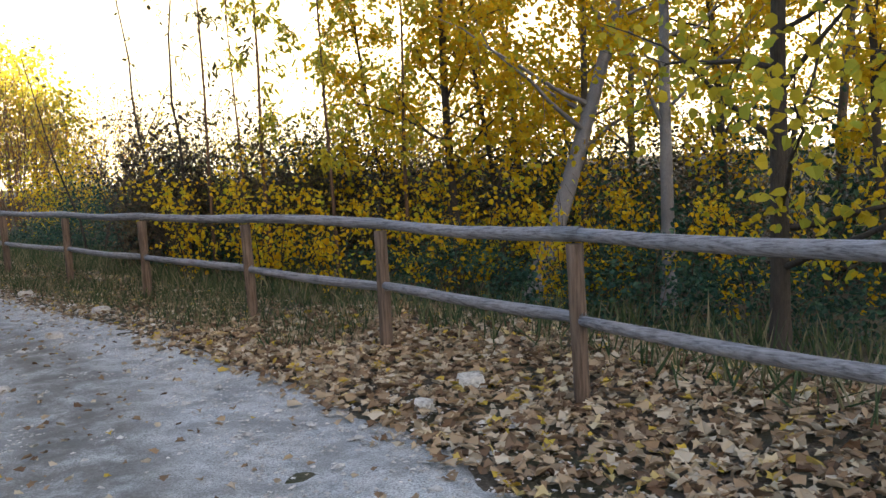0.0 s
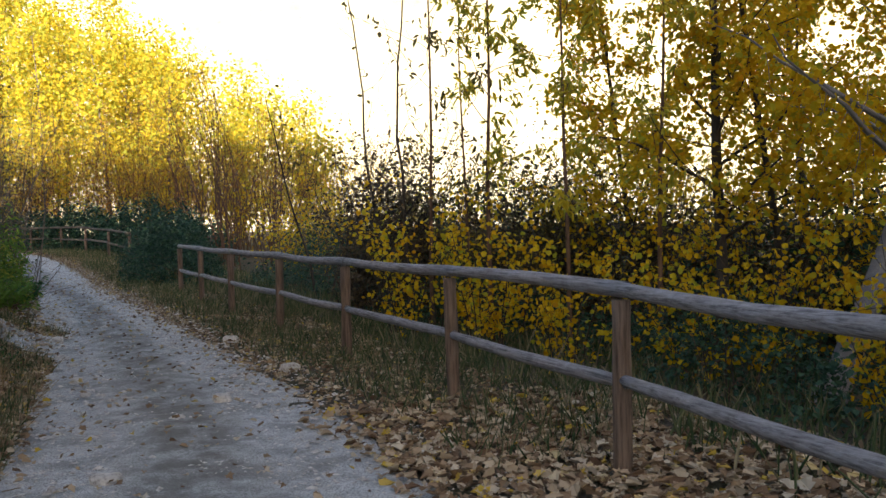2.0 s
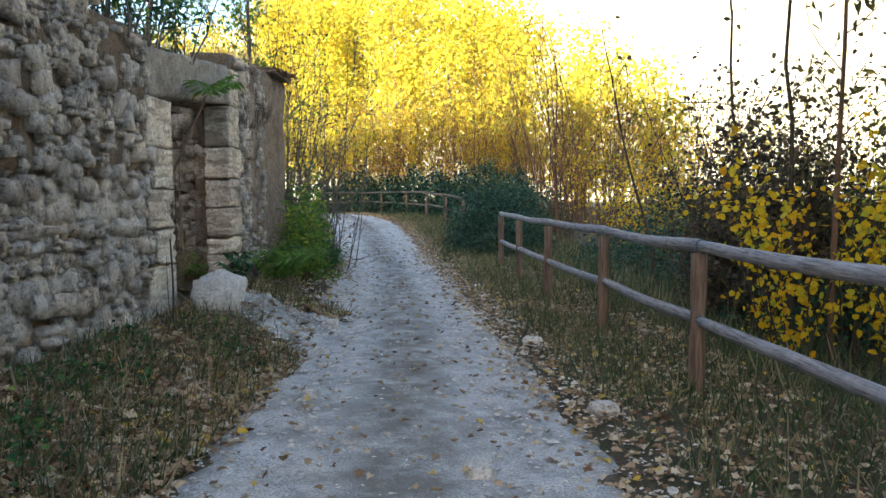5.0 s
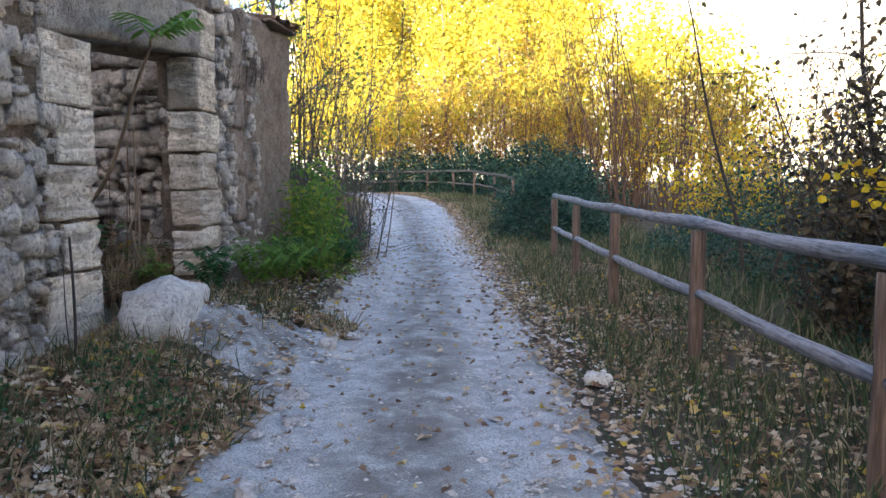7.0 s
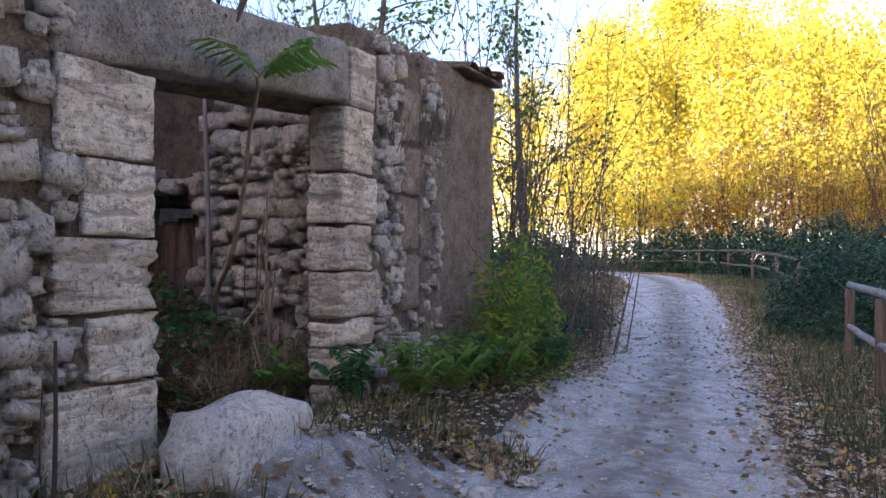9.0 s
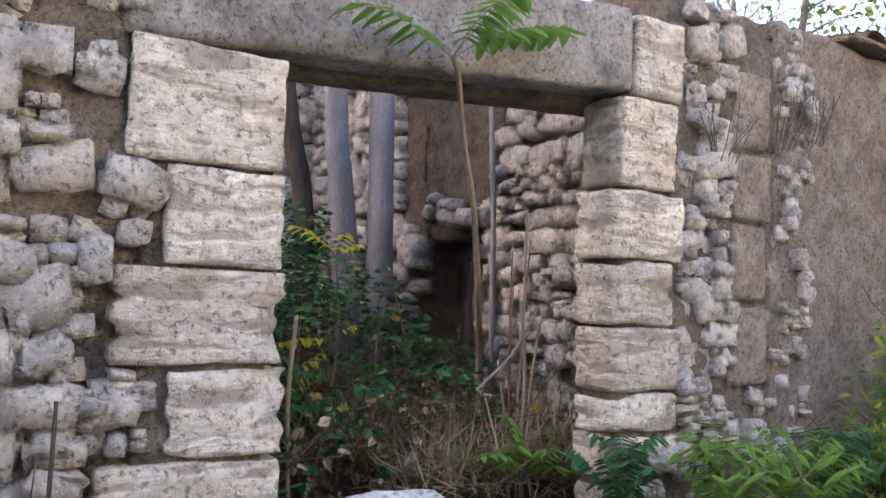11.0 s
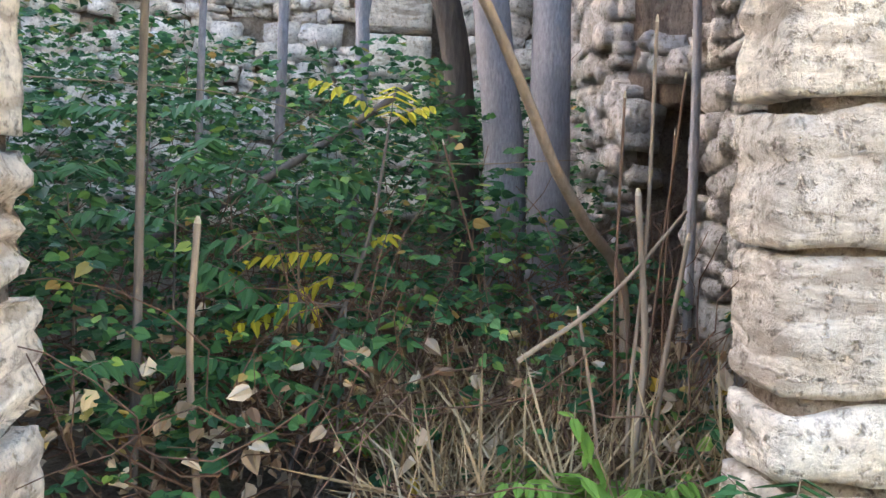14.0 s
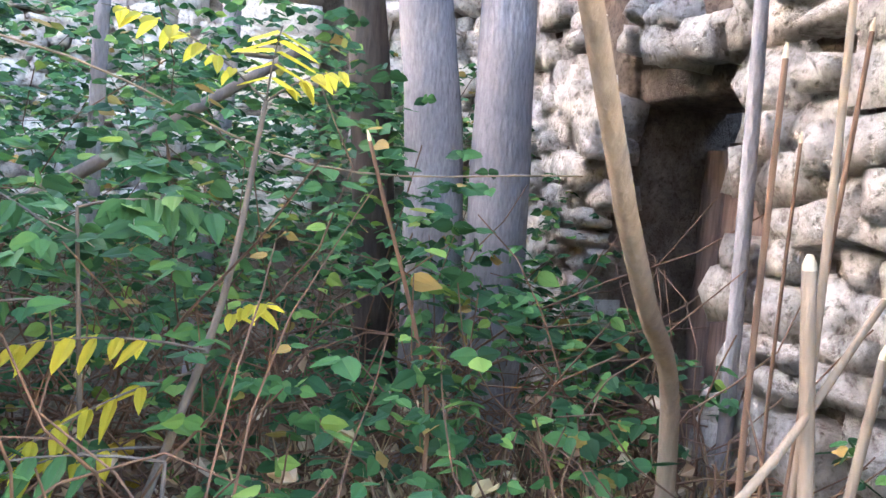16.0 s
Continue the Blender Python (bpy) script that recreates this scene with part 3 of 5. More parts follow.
def lay(parent, layout, frame_m, limit, deep=0.16, proud=0.01, seed=3, name="stone", kinds=STONES):
    """Stones as parts up to limit, the rest joined."""
    r = random.Random(seed)
    rest_v, rest_f, base = [], [], 0
    for i, (u, z, w, h, tilt) in enumerate(layout):
        me = kinds[r.randrange(len(kinds))]
        flip = r.choice((0, 180))
        m = frame_m @ pose(u, r.uniform(-0.03, 0.035) - proud + deep * 0.2, z, 0, tilt, 0) @ Matrix.Diagonal((w * 1.02, deep * r.uniform(0.75, 1.15), h * 1.03, 1)) @ pose(0, 0, 0, 0, flip, r.uniform(-8, 8))
        if i < limit:
            place(name, me, parent, "", m)
        else:
            v = np.array([(m @ p.co)[:] for p in me.vertices])
            f = [[a + base for a in p.vertices] for p in me.polygons]
            rest_v.append(v)
            rest_f += f
            base += len(v)
    if rest_v:
        ob = place("stonework", fast_mesh("stonework", np.concatenate(rest_v), rest_f, kinds[0].materials[0], True), parent)
        ob["kind"] = "stuff"


def wall_top(u):
    """Height of the broken wall top along the front."""
    if u < -1.35:
        return 4.3 + 0.25 * noise.noise((u * 1.3, 0, 0))
    if u < 2.0:
        return 2.62 + 0.1 * (u + 1.35) / 3.3 + 0.07 * noise.noise((u * 3, 1, 0)) + 0.5 * max(0, -1.0 - u)
    return 2.95 + 0.04 * (u - 2.0) + 0.05 * noise.noise((u * 4, 2, 0))


front = thing("wall_front", HOUSE, "ruined rubble stone house front with an open doorway", "wall", kind="structure")
block("mortar_core", (-6.0, 0.03, -0.3), (-0.18, 0.5, 2.72), "mortar", front, step=0.07, amp=0.02, freq=5)
block("mortar_core", (-6.0, 0.035, 2.7), (-1.4, 0.5, 4.3), "mortar", front, step=0.08, amp=0.03, freq=4, seed=5)
block("mortar_core", (2.1, 0.008, -0.3), (3.35, 0.5, 2.85), "mortar", front, step=0.06, amp=0.03, freq=5, seed=9)
block("plaster_corner", (2.97, -0.012, -0.3), (4.6, 0.5, 3.0), "plaster", front, "worn pinkish plaster corner", step=0.06, amp=0.035, freq=3, seed=11, round_=0.06)
block("mortar_core", (1.9, 0.04, 2.4), (3.6, 0.45, 2.97), "mortar", front, step=0.06, amp=0.035, freq=5, seed=13)
block("mortar_core", (-6.0, -0.004, 1.5), (-0.5, 0.1, 2.66), "mortar", front, "rough lime mortar smeared over the stones", step=0.05, amp=0.035, freq=6, seed=17)
block("mortar_core", (-0.7, 0.1, 2.55), (1.95, 0.5, 2.72), "mortar", front, step=0.06, amp=0.04, freq=5, seed=15)

block("mortar_core", (-0.45, 0.0, 0.1), (0.02, 0.28, 2.2), "mortar", front, step=0.08, amp=0.004)
block("mortar_core", (1.79, 0.0, 0.1), (2.14, 0.22, 2.35), "mortar", front, step=0.08, amp=0.004)
jambs = thing("door_1", HOUSE, "open doorway framed with eroded limestone blocks", "doorway", kind="structure")
LEFT = [(0.2, 0.74, -0.56, 0.085), (0.74, 1.065, -0.34, 0.09), (1.065, 1.41, -0.54, 0.07), (1.41, 1.77, -0.38, 0.05), (1.77, 2.2, -0.52, 0.035)]
for i, (z0, z1, u0, u1) in enumerate(LEFT):
    block("jamb_block", (u0, -0.035, z0 + 0.005), (u1, 0.3, z1 - 0.006), "ashlar", jambs, step=0.026, round_=0.01, amp=0.006, freq=9, seed=i * 3.1, strata=(0.03, 0.075, 0.085, 0.02, 0.015)[i])
RIGHT = [(0.1, 0.46, 1.77, 2.16), (0.46, 0.69, 1.74, 2.24), (0.69, 0.895, 1.745, 2.22), (0.895, 1.22, 1.735, 2.23), (1.22, 1.55, 1.72, 2.16), (1.55, 1.9, 1.71, 2.22), (1.9, 2.36, 1.75, 2.15)]
for i, (z0, z1, u0, u1) in enumerate(RIGHT):
    block("jamb_block", (u0, -0.04, z0 + 0.005), (u1, 0.24, z1 - 0.006), "ashlar", jambs, step=0.026, round_=(0.03, 0.03, 0.035, 0.035, 0.025, 0.02, 0.015)[i], amp=0.008, freq=8, seed=20 + i * 2.3, strata=(0.05, 0.055, 0.05, 0.02, 0.05, 0.035, 0.02)[i])
block("lintel", (-0.56, -0.03, 2.18), (1.83, 0.2, 2.6), "lintel", jambs, "long grey weathered stone lintel", lean=0.082, step=0.045, round_=0.03, amp=0.014, freq=5, seed=31)
block("jamb_block", (1.85, -0.025, 2.37), (2.2, 0.24, 2.78), "ashlar", jambs, step=0.03, round_=0.015, amp=0.008, freq=8, seed=37, strata=0.01)
block("inner_lintel", (-0.3, 0.215, 2.2), (2.1, 0.48, 2.38), "mortar", jambs, lean=0.06, step=0.08, amp=0.01, seed=33)
for i, (z0, z1) in enumerate([(0.9, 1.35), (1.36, 1.8), (1.81, 2.2), (2.21, 2.66)]):
    block("quoin_block", (2.62, -0.015, z0), (2.98 - 0.04 * (i % 2), 0.3, z1 - 0.012), "plaster", jambs, step=0.05, round_=0.03, amp=0.012, seed=40 + i)

# roof remains at the corner
eave = thing("roof_eave", HOUSE, "broken clay tile eave on the wall's corner", "roof")
for i in range(4):
    bm = bmesh.new()
    pts = [(math.cos(a) * 0.1, math.sin(a) * 0.06) for a in np.linspace(0, math.pi, 7)]
    rows = []
    for n0 in (-0.1 - 0.05 * (i % 3), 0.3):
        rows.append([bm.verts.new((3.86 + i * 0.2 + px, n0, 3.04 + pz + n0 * 0.12)) for px, pz in pts])
    for a in range(6):
        bm.faces.new((rows[0][a], rows[1][a], rows[1][a + 1], rows[0][a + 1]))
    bmesh.ops.solidify(bm, geom=bm.faces[:], thickness=0.018)
    part("roof_tile", bm, M["tile"], eave)
block("eave_board", (3.62, -0.1, 2.985), (4.62, 0.42, 3.03), "mortar", eave, step=0.08, amp=0.012)

def in_front(u, z):
    if z > wall_top(u) - 0.04 or z < 0.05:
        return False
    if -0.62 < u < 2.3 and z > 2.15:
        return z > 2.68 and u > 2.0
    if 1.5 < z < 2.7 and noise.noise((u * 7.3, z * 7.3, 2)) < 0.02:
        return False
    for z0, z1, u0, u1 in LEFT:
        if z0 <= z <= z1 and u > u0 - 0.07:
            return False
    return True

lay_l = rubble_layout(-3.6, -0.4, 0.1, 4.3, 0.19, in_front, 5)
lay_l.sort(key=lambda s: -s[0])
lay(front, lay_l, Matrix(), 230, 0.17, 0.006, 6)
lay(front, rubble_layout(-6.0, -3.6, 0.1, 4.3, 0.3, in_front, 8), Matrix(), 0, 0.17, 0.015, 7)
def in_gaps(u, z):
    """Beside the jamb's blocks, under the lintel."""
    return all(not (z0 - 0.03 <= z <= z1 + 0.03 and u > u0 - 0.045) for z0, z1, u0, u1 in LEFT)


lay(front, rubble_layout(-1.15, -0.33, 0.1, 1.5, 0.12, in_gaps, 21), Matrix(), 120, 0.16, -0.005, 22)
lay(front, rubble_layout(-3.6, -0.45, 1.5, 2.62, 0.09, lambda u, z: in_gaps(u, z) and noise.noise((u * 5, z * 5, 8)) > 0.0, 23), Matrix(), 0, 0.1, 0.012, 24)
lay(front, rubble_layout(-3.6, -1.1, 0.1, 1.5, 0.09, lambda u, z: noise.noise((u * 6, z * 6, 3)) > 0.08, 25), Matrix(), 0, 0.12, 0.0, 26)
lay(front, rubble_layout(2.25, 3.3, 0.2, 2.9, 0.08, lambda u, z: (u < 2.62 or u > 3.0) and noise.noise((u * 6, z * 6, 6)) > 0.05, 27), Matrix(), 0, 0.1, 0.01, 28)
lay_r = rubble_layout(2.27, 3.3, 0.1, 2.8, 0.17, lambda u, z: not (2.6 < u < 3.0 and 0.9 < z < 2.66) and (u < 2.62 or noise.noise((u * 6, z * 6, 5)) > 0.12), 9)
lay(front, lay_r, Matrix(), 70, 0.13, -0.012, 8)

# inner cross wall, with a broken door hole boarded up
cross = thing("wall_cross", HOUSE, "rubble inner wall with a boarded broken doorway", "wall", kind="structure")
TURN_IN = pose(2.2, 0, 0, 0, 0, 90)          # u of the layout runs inwards, faces the room
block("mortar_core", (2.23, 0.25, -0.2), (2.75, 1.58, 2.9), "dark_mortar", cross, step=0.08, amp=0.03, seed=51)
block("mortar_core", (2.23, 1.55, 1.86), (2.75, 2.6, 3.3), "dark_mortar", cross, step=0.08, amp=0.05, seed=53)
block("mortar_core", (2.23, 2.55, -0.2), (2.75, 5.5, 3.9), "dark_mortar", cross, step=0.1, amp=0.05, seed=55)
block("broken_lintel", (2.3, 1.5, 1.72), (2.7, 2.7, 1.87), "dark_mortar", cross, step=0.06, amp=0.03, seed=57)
for i, n0 in enumerate((1.9, 2.07, 2.25, 2.43)):
    block("board", (2.62, n0, 0.1), (2.65, n0 + 0.15, 1.66 - 0.03 * i), "board", cross, "reddish old door board", step=0.1, amp=0.004, round_=0.004)
def in_cross(u, z):
    return not (1.56 < u < 2.56 and z < 1.86) and z < (2.55 if u < 1.5 else 1.95) + 0.25 * noise.noise((u * 2, z, 0))
def mirrored(layout):
    return [(-u, z, w, h, t) for u, z, w, h, t in layout]
lc = rubble_layout(0.3, 2.9, 0.2, 2.9, 0.2, in_cross, 12)
lay(cross, mirrored(lc), pose(2.2, 0, 0, 0, 0, -90), 230, 0.2, 0.02, 9, kinds=GREY_STONES)
lay(cross, mirrored(rubble_layout(2.9, 5.4, 0.2, 3.9, 0.17, None, 13)), pose(2.2, 0, 0, 0, 0, -90), 0, 0.18, 0.0, 10, kinds=GREY_STONES)

rear = thing("wall_rear", HOUSE, "pale ruined rear wall of rubble and squared stone", "wall", kind="structure")
block("mortar_core", (-5.5, 5.55, -0.2), (1.75, 6.0, 4.6), "mortar", rear, step=0.14, amp=0.04, seed=61)
block("mortar_core", (1.5, 4.65, -0.2), (2.3, 5.1, 4.8), "mortar", rear, step=0.1, amp=0.04, seed=63)
lay(rear, rubble_layout(-3.0, 0.6, 0.8, 4.5, 0.2, None, 15), pose(0, 5.52, 0), 120, 0.18, 0.0, 11)
lay(rear, rubble_layout(1.5, 2.2, 0.8, 4.7, 0.2, None, 16), pose(0, 4.62, 0), 40, 0.15, 0.0, 12)
for i in range(9):
    block("squared_block", (0.62 + 0.05 * (i % 2), 5.44, 0.9 + i * 0.4), (1.25, 5.6, 1.29 + i * 0.4), "ashlar", rear, step=0.1, round_=0.02, amp=0.01, seed=70 + i)
left = thing("wall_side", HOUSE, "ruined rubble side wall closing the house", "wall", kind="structure")
block("mortar_core", (-6.0, 0.45, -0.2), (-5.5, 6.0, 4.2), "mortar", left, step=0.2, amp=0.04, seed=81)
side = thing("wall_gable", HOUSE, "ruined outer corner wall of the house", "wall", kind="structure")
block("mortar_core", (4.12, 0.48, -0.2), (4.57, 5.0, 2.9), "plaster", side, step=0.15, amp=0.04, seed=83)


# ---- fence ----
def fence_run(points, label, detail=True):
    f = thing("fence", pose(*points[0], 0), label, "fence")
    inv = Matrix.Translation((-points[0][0], -points[0][1], 0))
    tops = []
    for i, (x, y) in enumerate(points):
        g = float(ground_z(x, y))
        top = g + 1.12
        tops.append(np.array((x, y, top)))
        o = np.array((points[0][0], points[0][1], 0))
        lean = RNG.normal(0, 0.012, 2)
        zs = np.array([-0.35, 0.0, 0.3, 0.6, 0.85, 1.04])
        p = np.stack([x + lean[0] * (zs - 1), y + lean[1] * (zs - 1), g + zs], -1) - o
        v, q = tube_arrays([(p, 0.056 + RNG.normal(0, 0.003, 6))], 12)
        place("post", fast_mesh("post", v, q, M["post"], True), f)
    for a, b in zip(tops[:-1], tops[1:]):
        d = (b - a) / np.linalg.norm(b - a)
        for name, dz, r, ext in (("top_rail", -0.018, 0.046, 0.05), ("lower_rail", -0.545 + RNG.normal(0, 0.015), 0.043, 0.06)):
            s = np.linspace(0, 1, 9)[:, None]
            p = a - d * ext + (b - a + 2 * d * ext) * s + np.array((0, 0, dz)) - o
            p[:, 2] += -0.03 * np.sin(s[:, 0] * math.pi) * RNG.uniform(-0.5, 1.0) + RNG.normal(0, 0.002, 9)
            p[:, :2] += RNG.normal(0, 0.003, (9, 2))
            taper = np.linspace(1.06, 0.92, 9)
            if name == "lower_rail":
                taper = taper * np.array([0.75, 0.95, 1, 1, 1, 1, 1, 0.95, 0.75])
            v, q = tube_arrays([(p, r * taper)], 12)
            # far rails take the darker twig colour in place of the shade there
            place(name, fast_mesh(name, v, q, M["rail" if detail else "twig"], True), f, "grey weathered round rail")
    return f


fence_run(FENCE, "two-rail fence of weathered round timber beside the track")
fence_run(FENCE_FAR, "distant two-rail timber fence at the track's bend", False)


# ---- trees beyond the fence ----
def gz(x, y):
    return float(ground_z(x, y))


tree("poplar_tree", 2.74, 6.6, gz(2.74, 6.6), "young poplar with large yellow leaves close behind the fence", "tree", 8.0, 0.09, "bark_dark", "leaf_lime", 2300, 0.095,
     shape="round", limbs=26, first=0.1, reach=0.32, twigs=6, crook=0.05, spread=0.08, upward=0.4)
tree("poplar_tree", 4.1, 5.6, gz(4.1, 5.6), "young poplar with large yellow leaves close behind the fence", "tree", 7.0, 0.06, "bark_dark", "leaf_lime", 1800, 0.095,
     shape="round", limbs=22, first=0.12, reach=0.32, twigs=6, crook=0.06, spread=0.08, upward=0.4)
tree("poplar_tree", 2.95, 10.7, gz(2.9, 10.7), "slim grey-barked poplar with yellow leaves", "tree", 9.5, 0.1, "bark_grey", "leaf_yellow", 4200, 0.075, limbs=24, first=0.22, reach=0.26, shape="round", crook=0.05)
tree("leaning_tree", 1.0, 10.8, gz(1.0, 10.8), "leaning dark-barked tree with golden leaves", "tree", 7.5, 0.15, "bark_grey", "leaf_yellow", 4200, 0.07, lean=(0.42, 0.1), limbs=20, first=0.3, reach=0.33, shape="round", crook=0.1)
MID = [(0.2, 12.4, 8.5, 0.08), (0.9, 12.6, 8, 0.05), (2.3, 13.6, 10, 0.08), (4.4, 12.6, 9, 0.09), (5.3, 9.6, 8, 0.07), (6.6, 13.5, 10, 0.1), (1.6, 16.5, 10, 0.09), (4.2, 17.5, 11, 0.1), (7.6, 9.5, 9, 0.09), (-0.9, 14.8, 7, 0.05), (9.0, 17.0, 11, 0.1)]
for x, y, h, r in MID:
    tree("golden_tree", x, y, gz(x, y), "slender tree full of small golden autumn leaves", "tree", h, r, "bark_dark" if h < 9.5 else "twig", "leaf_yellow", int(950 * h), 0.072, "golden trees behind the fence",
         limbs=24, first=0.2, reach=0.26, twigs=6, crook=0.14, spread=0.12, shape="round")
SAPL = [(-2.5, 11.9, 5.6, 0.035, 900), (-3.6, 12.9, 6.0, 0.03, 130), (-1.5, 11.6, 5.4, 0.03, 900), (-3.0, 12.6, 4.5, 0.025, 260), (-0.5, 12.0, 5.5, 0.035, 800)]
for x, y, h, r, c in SAPL:
    tree("sapling", x, y, gz(x, y), "thin sapling with sparse olive-yellow drooping leaflets", "tree", h, r, "bark_red", "leaf_lime" if c > 300 else "leaf_olive", c, 0.12, "saplings behind the fence",
         limbs=12, first=0.35, reach=0.26, twigs=3, shape="long", spread=0.05, crook=0.05, droop=0.7)
for x, y, h, lean in [(-7.4, 17.2, 4.4, (-0.12, 0.0)), (-7.25, 17.3, 4.2, (0.16, 0.1)), (-5.2, 15.6, 7.0, (-0.16, 0.05)), (-4.2, 13.6, 6.0, (0.02, 0.0))]:
    tree("bare_sapling", x, y, gz(x, y), "thin nearly bare sapling stem", "tree", h, 0.03, "bark_dark", "leaf_olive", 26, 0.09, "bare saplings", lean=lean, limbs=9, first=0.3, reach=0.22, twigs=2, crook=0.2)
for x, y, h, r, c in [(-2.6, 11.5, 2.2, 0.8, 1100), (-1.3, 10.9, 1.9, 0.8, 900), (0.2, 10.3, 1.9, 0.9, 1000), (1.8, 9.2, 2.0, 0.9, 900), (3.6, 8.6, 2.2, 1.0, 1000), (-3.6, 12.2, 2.1, 0.7, 800), (5.0, 7.2, 2.0, 1.0, 800), (2.6, 11.8, 2.6, 1.0, 1000), (0.6, 12.2, 2.6, 1.1, 1200)]:
    shrub("yellow_shrub", x, y, gz(x, y), "low shrub with yellow leaves on thin stems", "shrub", h, r, 14, "bark_dark", "leaf_yellow", c, 0.06, "yellow shrubs", "round", 5, 0.06, 0.009)
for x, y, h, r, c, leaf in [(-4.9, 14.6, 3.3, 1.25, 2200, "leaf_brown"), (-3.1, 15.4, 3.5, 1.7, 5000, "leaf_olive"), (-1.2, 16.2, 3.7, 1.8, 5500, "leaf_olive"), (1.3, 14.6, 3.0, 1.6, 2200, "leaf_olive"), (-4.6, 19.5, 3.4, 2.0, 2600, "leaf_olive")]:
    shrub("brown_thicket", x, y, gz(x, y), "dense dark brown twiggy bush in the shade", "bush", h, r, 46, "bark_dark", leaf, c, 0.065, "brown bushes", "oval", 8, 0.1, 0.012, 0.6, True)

# far poplars and stems round the bend
FAR = []
for i in range(40):
    a = i / 39
    x, y = -20 - 40 * a + RNG.normal(0, 1.4), 42 + RNG.uniform(-2.5, 10)
    FAR.append((x, y))
for i, (x, y) in enumerate(FAR):
    h = min(15.5, 6.5 + 0.55 * max(0.0, -x - 22)) * RNG.uniform(0.8, 1.15)
    tree("far_poplar", x, y, gz(x, y), "tall sunlit poplar with bright yellow foliage", "tree", h, 0.12, "twig", "leaf_lime", int((300 if x < -30 else 170) * h), 0.2, "sunlit poplars", limbs=26, first=0.12, reach=0.3, twigs=4, spread=0.5, crook=0.06, shape="round", upward=1.0, far=True)
for i in range(34):
    a = i / 33
    x, y = -12.5 - 27 * a + RNG.normal(0, 0.7), 31 + 7.5 * a ** 0.7 + RNG.normal(0, 1.1) + (2 if a < 0.2 else 1.0)
    shrub("orange_thicket", x, y, gz(x, y), "upright reddish stems with thin orange foliage", "shrub", RNG.uniform(4.6, 7.6), 1.2, 16, "bark_red", "leaf_orange" if i % 3 else "leaf_yellow", 750, 0.1, "reddish stems at the bend", "oval", 6, 0.12, 0.022, 1.4, True)
for x, y, h in [(-15.2, 26.5, 7.5), (-17.0, 29.5, 8.5), (-18.8, 31.5, 8), (-14.2, 28, 6.5), (-21.5, 33.5, 8), (-16.2, 31.5, 7)]:
    shrub("tall_bare_stems", x, y, gz(x, y), "clump of tall bare purplish stems", "shrub", h, 0.9, 8, "bark_red", "leaf_orange", 60, 0.08, "bare stem clumps", "oval", 6, 0.1, 0.035, 1.6, True)
for x, y, h, c in [(-11.5, 24.5, 3.2, 1300), (-9.6, 25.5, 3.6, 1300), (-13, 29, 4, 1500), (-8, 29, 4.2, 1300), (-4, 27, 4.5, 1300), (0.5, 25, 5, 1300), (-1, 21.5, 4, 1200), (4, 23, 5, 1200), (8, 22, 5, 1200)]:
    shrub("far_bush", x, y, gz(x, y), "autumn bush of yellow-brown foliage", "bush", h, 1.9, 24, "twig", "leaf_yellow" if c > 1250 else "leaf_orange", c, 0.1, "far autumn bushes", "oval", 6, 0.2, 0.02, 0.6, True)


def mound(name, label, category, spots, leaf, count, size, shape="oval", core=0.55, group="", flat=0.2, kind=""):
    """Leaves over low mounds, with crooked canes in them; spots: x, y, radius, height."""
    ox, oy = spots[0][0], spots[0][1]
    t = thing(name, pose(ox, oy, 0), label, category, group, kind)
    w = np.array([s[2] ** 2 * s[3] for s in spots])
    pick = RNG.choice(len(spots), count, p=w / w.sum())
    s = np.array(spots)[pick]
    d = RNG.normal(0, 1, (count, 3))
    d[:, 2] = np.abs(d[:, 2])
    d /= np.linalg.norm(d, axis=1)[:, None]
    r = RNG.uniform(core, 1.0, count) ** 0.6
    lump = 1 + 0.22 * np.sin(d[:, 0] * 7 + pick) * np.cos(d[:, 1] * 6 + d[:, 2] * 5)
    x, y = s[:, 0] + d[:, 0] * s[:, 2] * r * lump, s[:, 1] + d[:, 1] * s[:, 2] * r * lump
    z = ground_z(x, y) + d[:, 2] * s[:, 3] * r * lump
    leaves("foliage", np.stack([x - ox, y - oy, z], -1), size * RNG.uniform(0.55, 1.25, count), M[leaf], t, shape=shape, flat=flat)
    paths = []
    for sx, sy, sr, sh in spots:
        for _ in range(9):
            a = RNG.uniform(0, 6.28)
            p = wander((sx - ox + sr * 0.5 * math.cos(a), sy - oy + sr * 0.5 * math.sin(a), gz(sx, sy)), (math.cos(a) * 0.6, math.sin(a) * 0.6, 1), sh * 1.15, 6, 0.8, -0.8)
            paths.append((p, np.linspace(0.006, 0.002, 7)))
    tubes("cane_tangle", paths, M["bark_red"], t, 4)["kind"] = "stuff"
    return t


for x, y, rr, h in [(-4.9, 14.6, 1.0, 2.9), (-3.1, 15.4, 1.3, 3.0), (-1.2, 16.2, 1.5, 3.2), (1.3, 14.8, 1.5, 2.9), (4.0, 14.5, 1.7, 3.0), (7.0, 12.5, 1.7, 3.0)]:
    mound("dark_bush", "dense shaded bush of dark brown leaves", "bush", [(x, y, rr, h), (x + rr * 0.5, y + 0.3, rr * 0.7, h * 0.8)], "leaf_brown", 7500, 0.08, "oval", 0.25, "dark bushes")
mound("ivy_bush", "dense dark blue-green ivy bush where the fence ends", "bush", [(-14.0, 21.6, 1.5, 1.95), (-12.6, 20.6, 1.0, 1.1), (-15.2, 23.2, 1.3, 1.5), (-16.3, 24.8, 1.2, 1.3)], "leaf_ivy", 16000, 0.08)
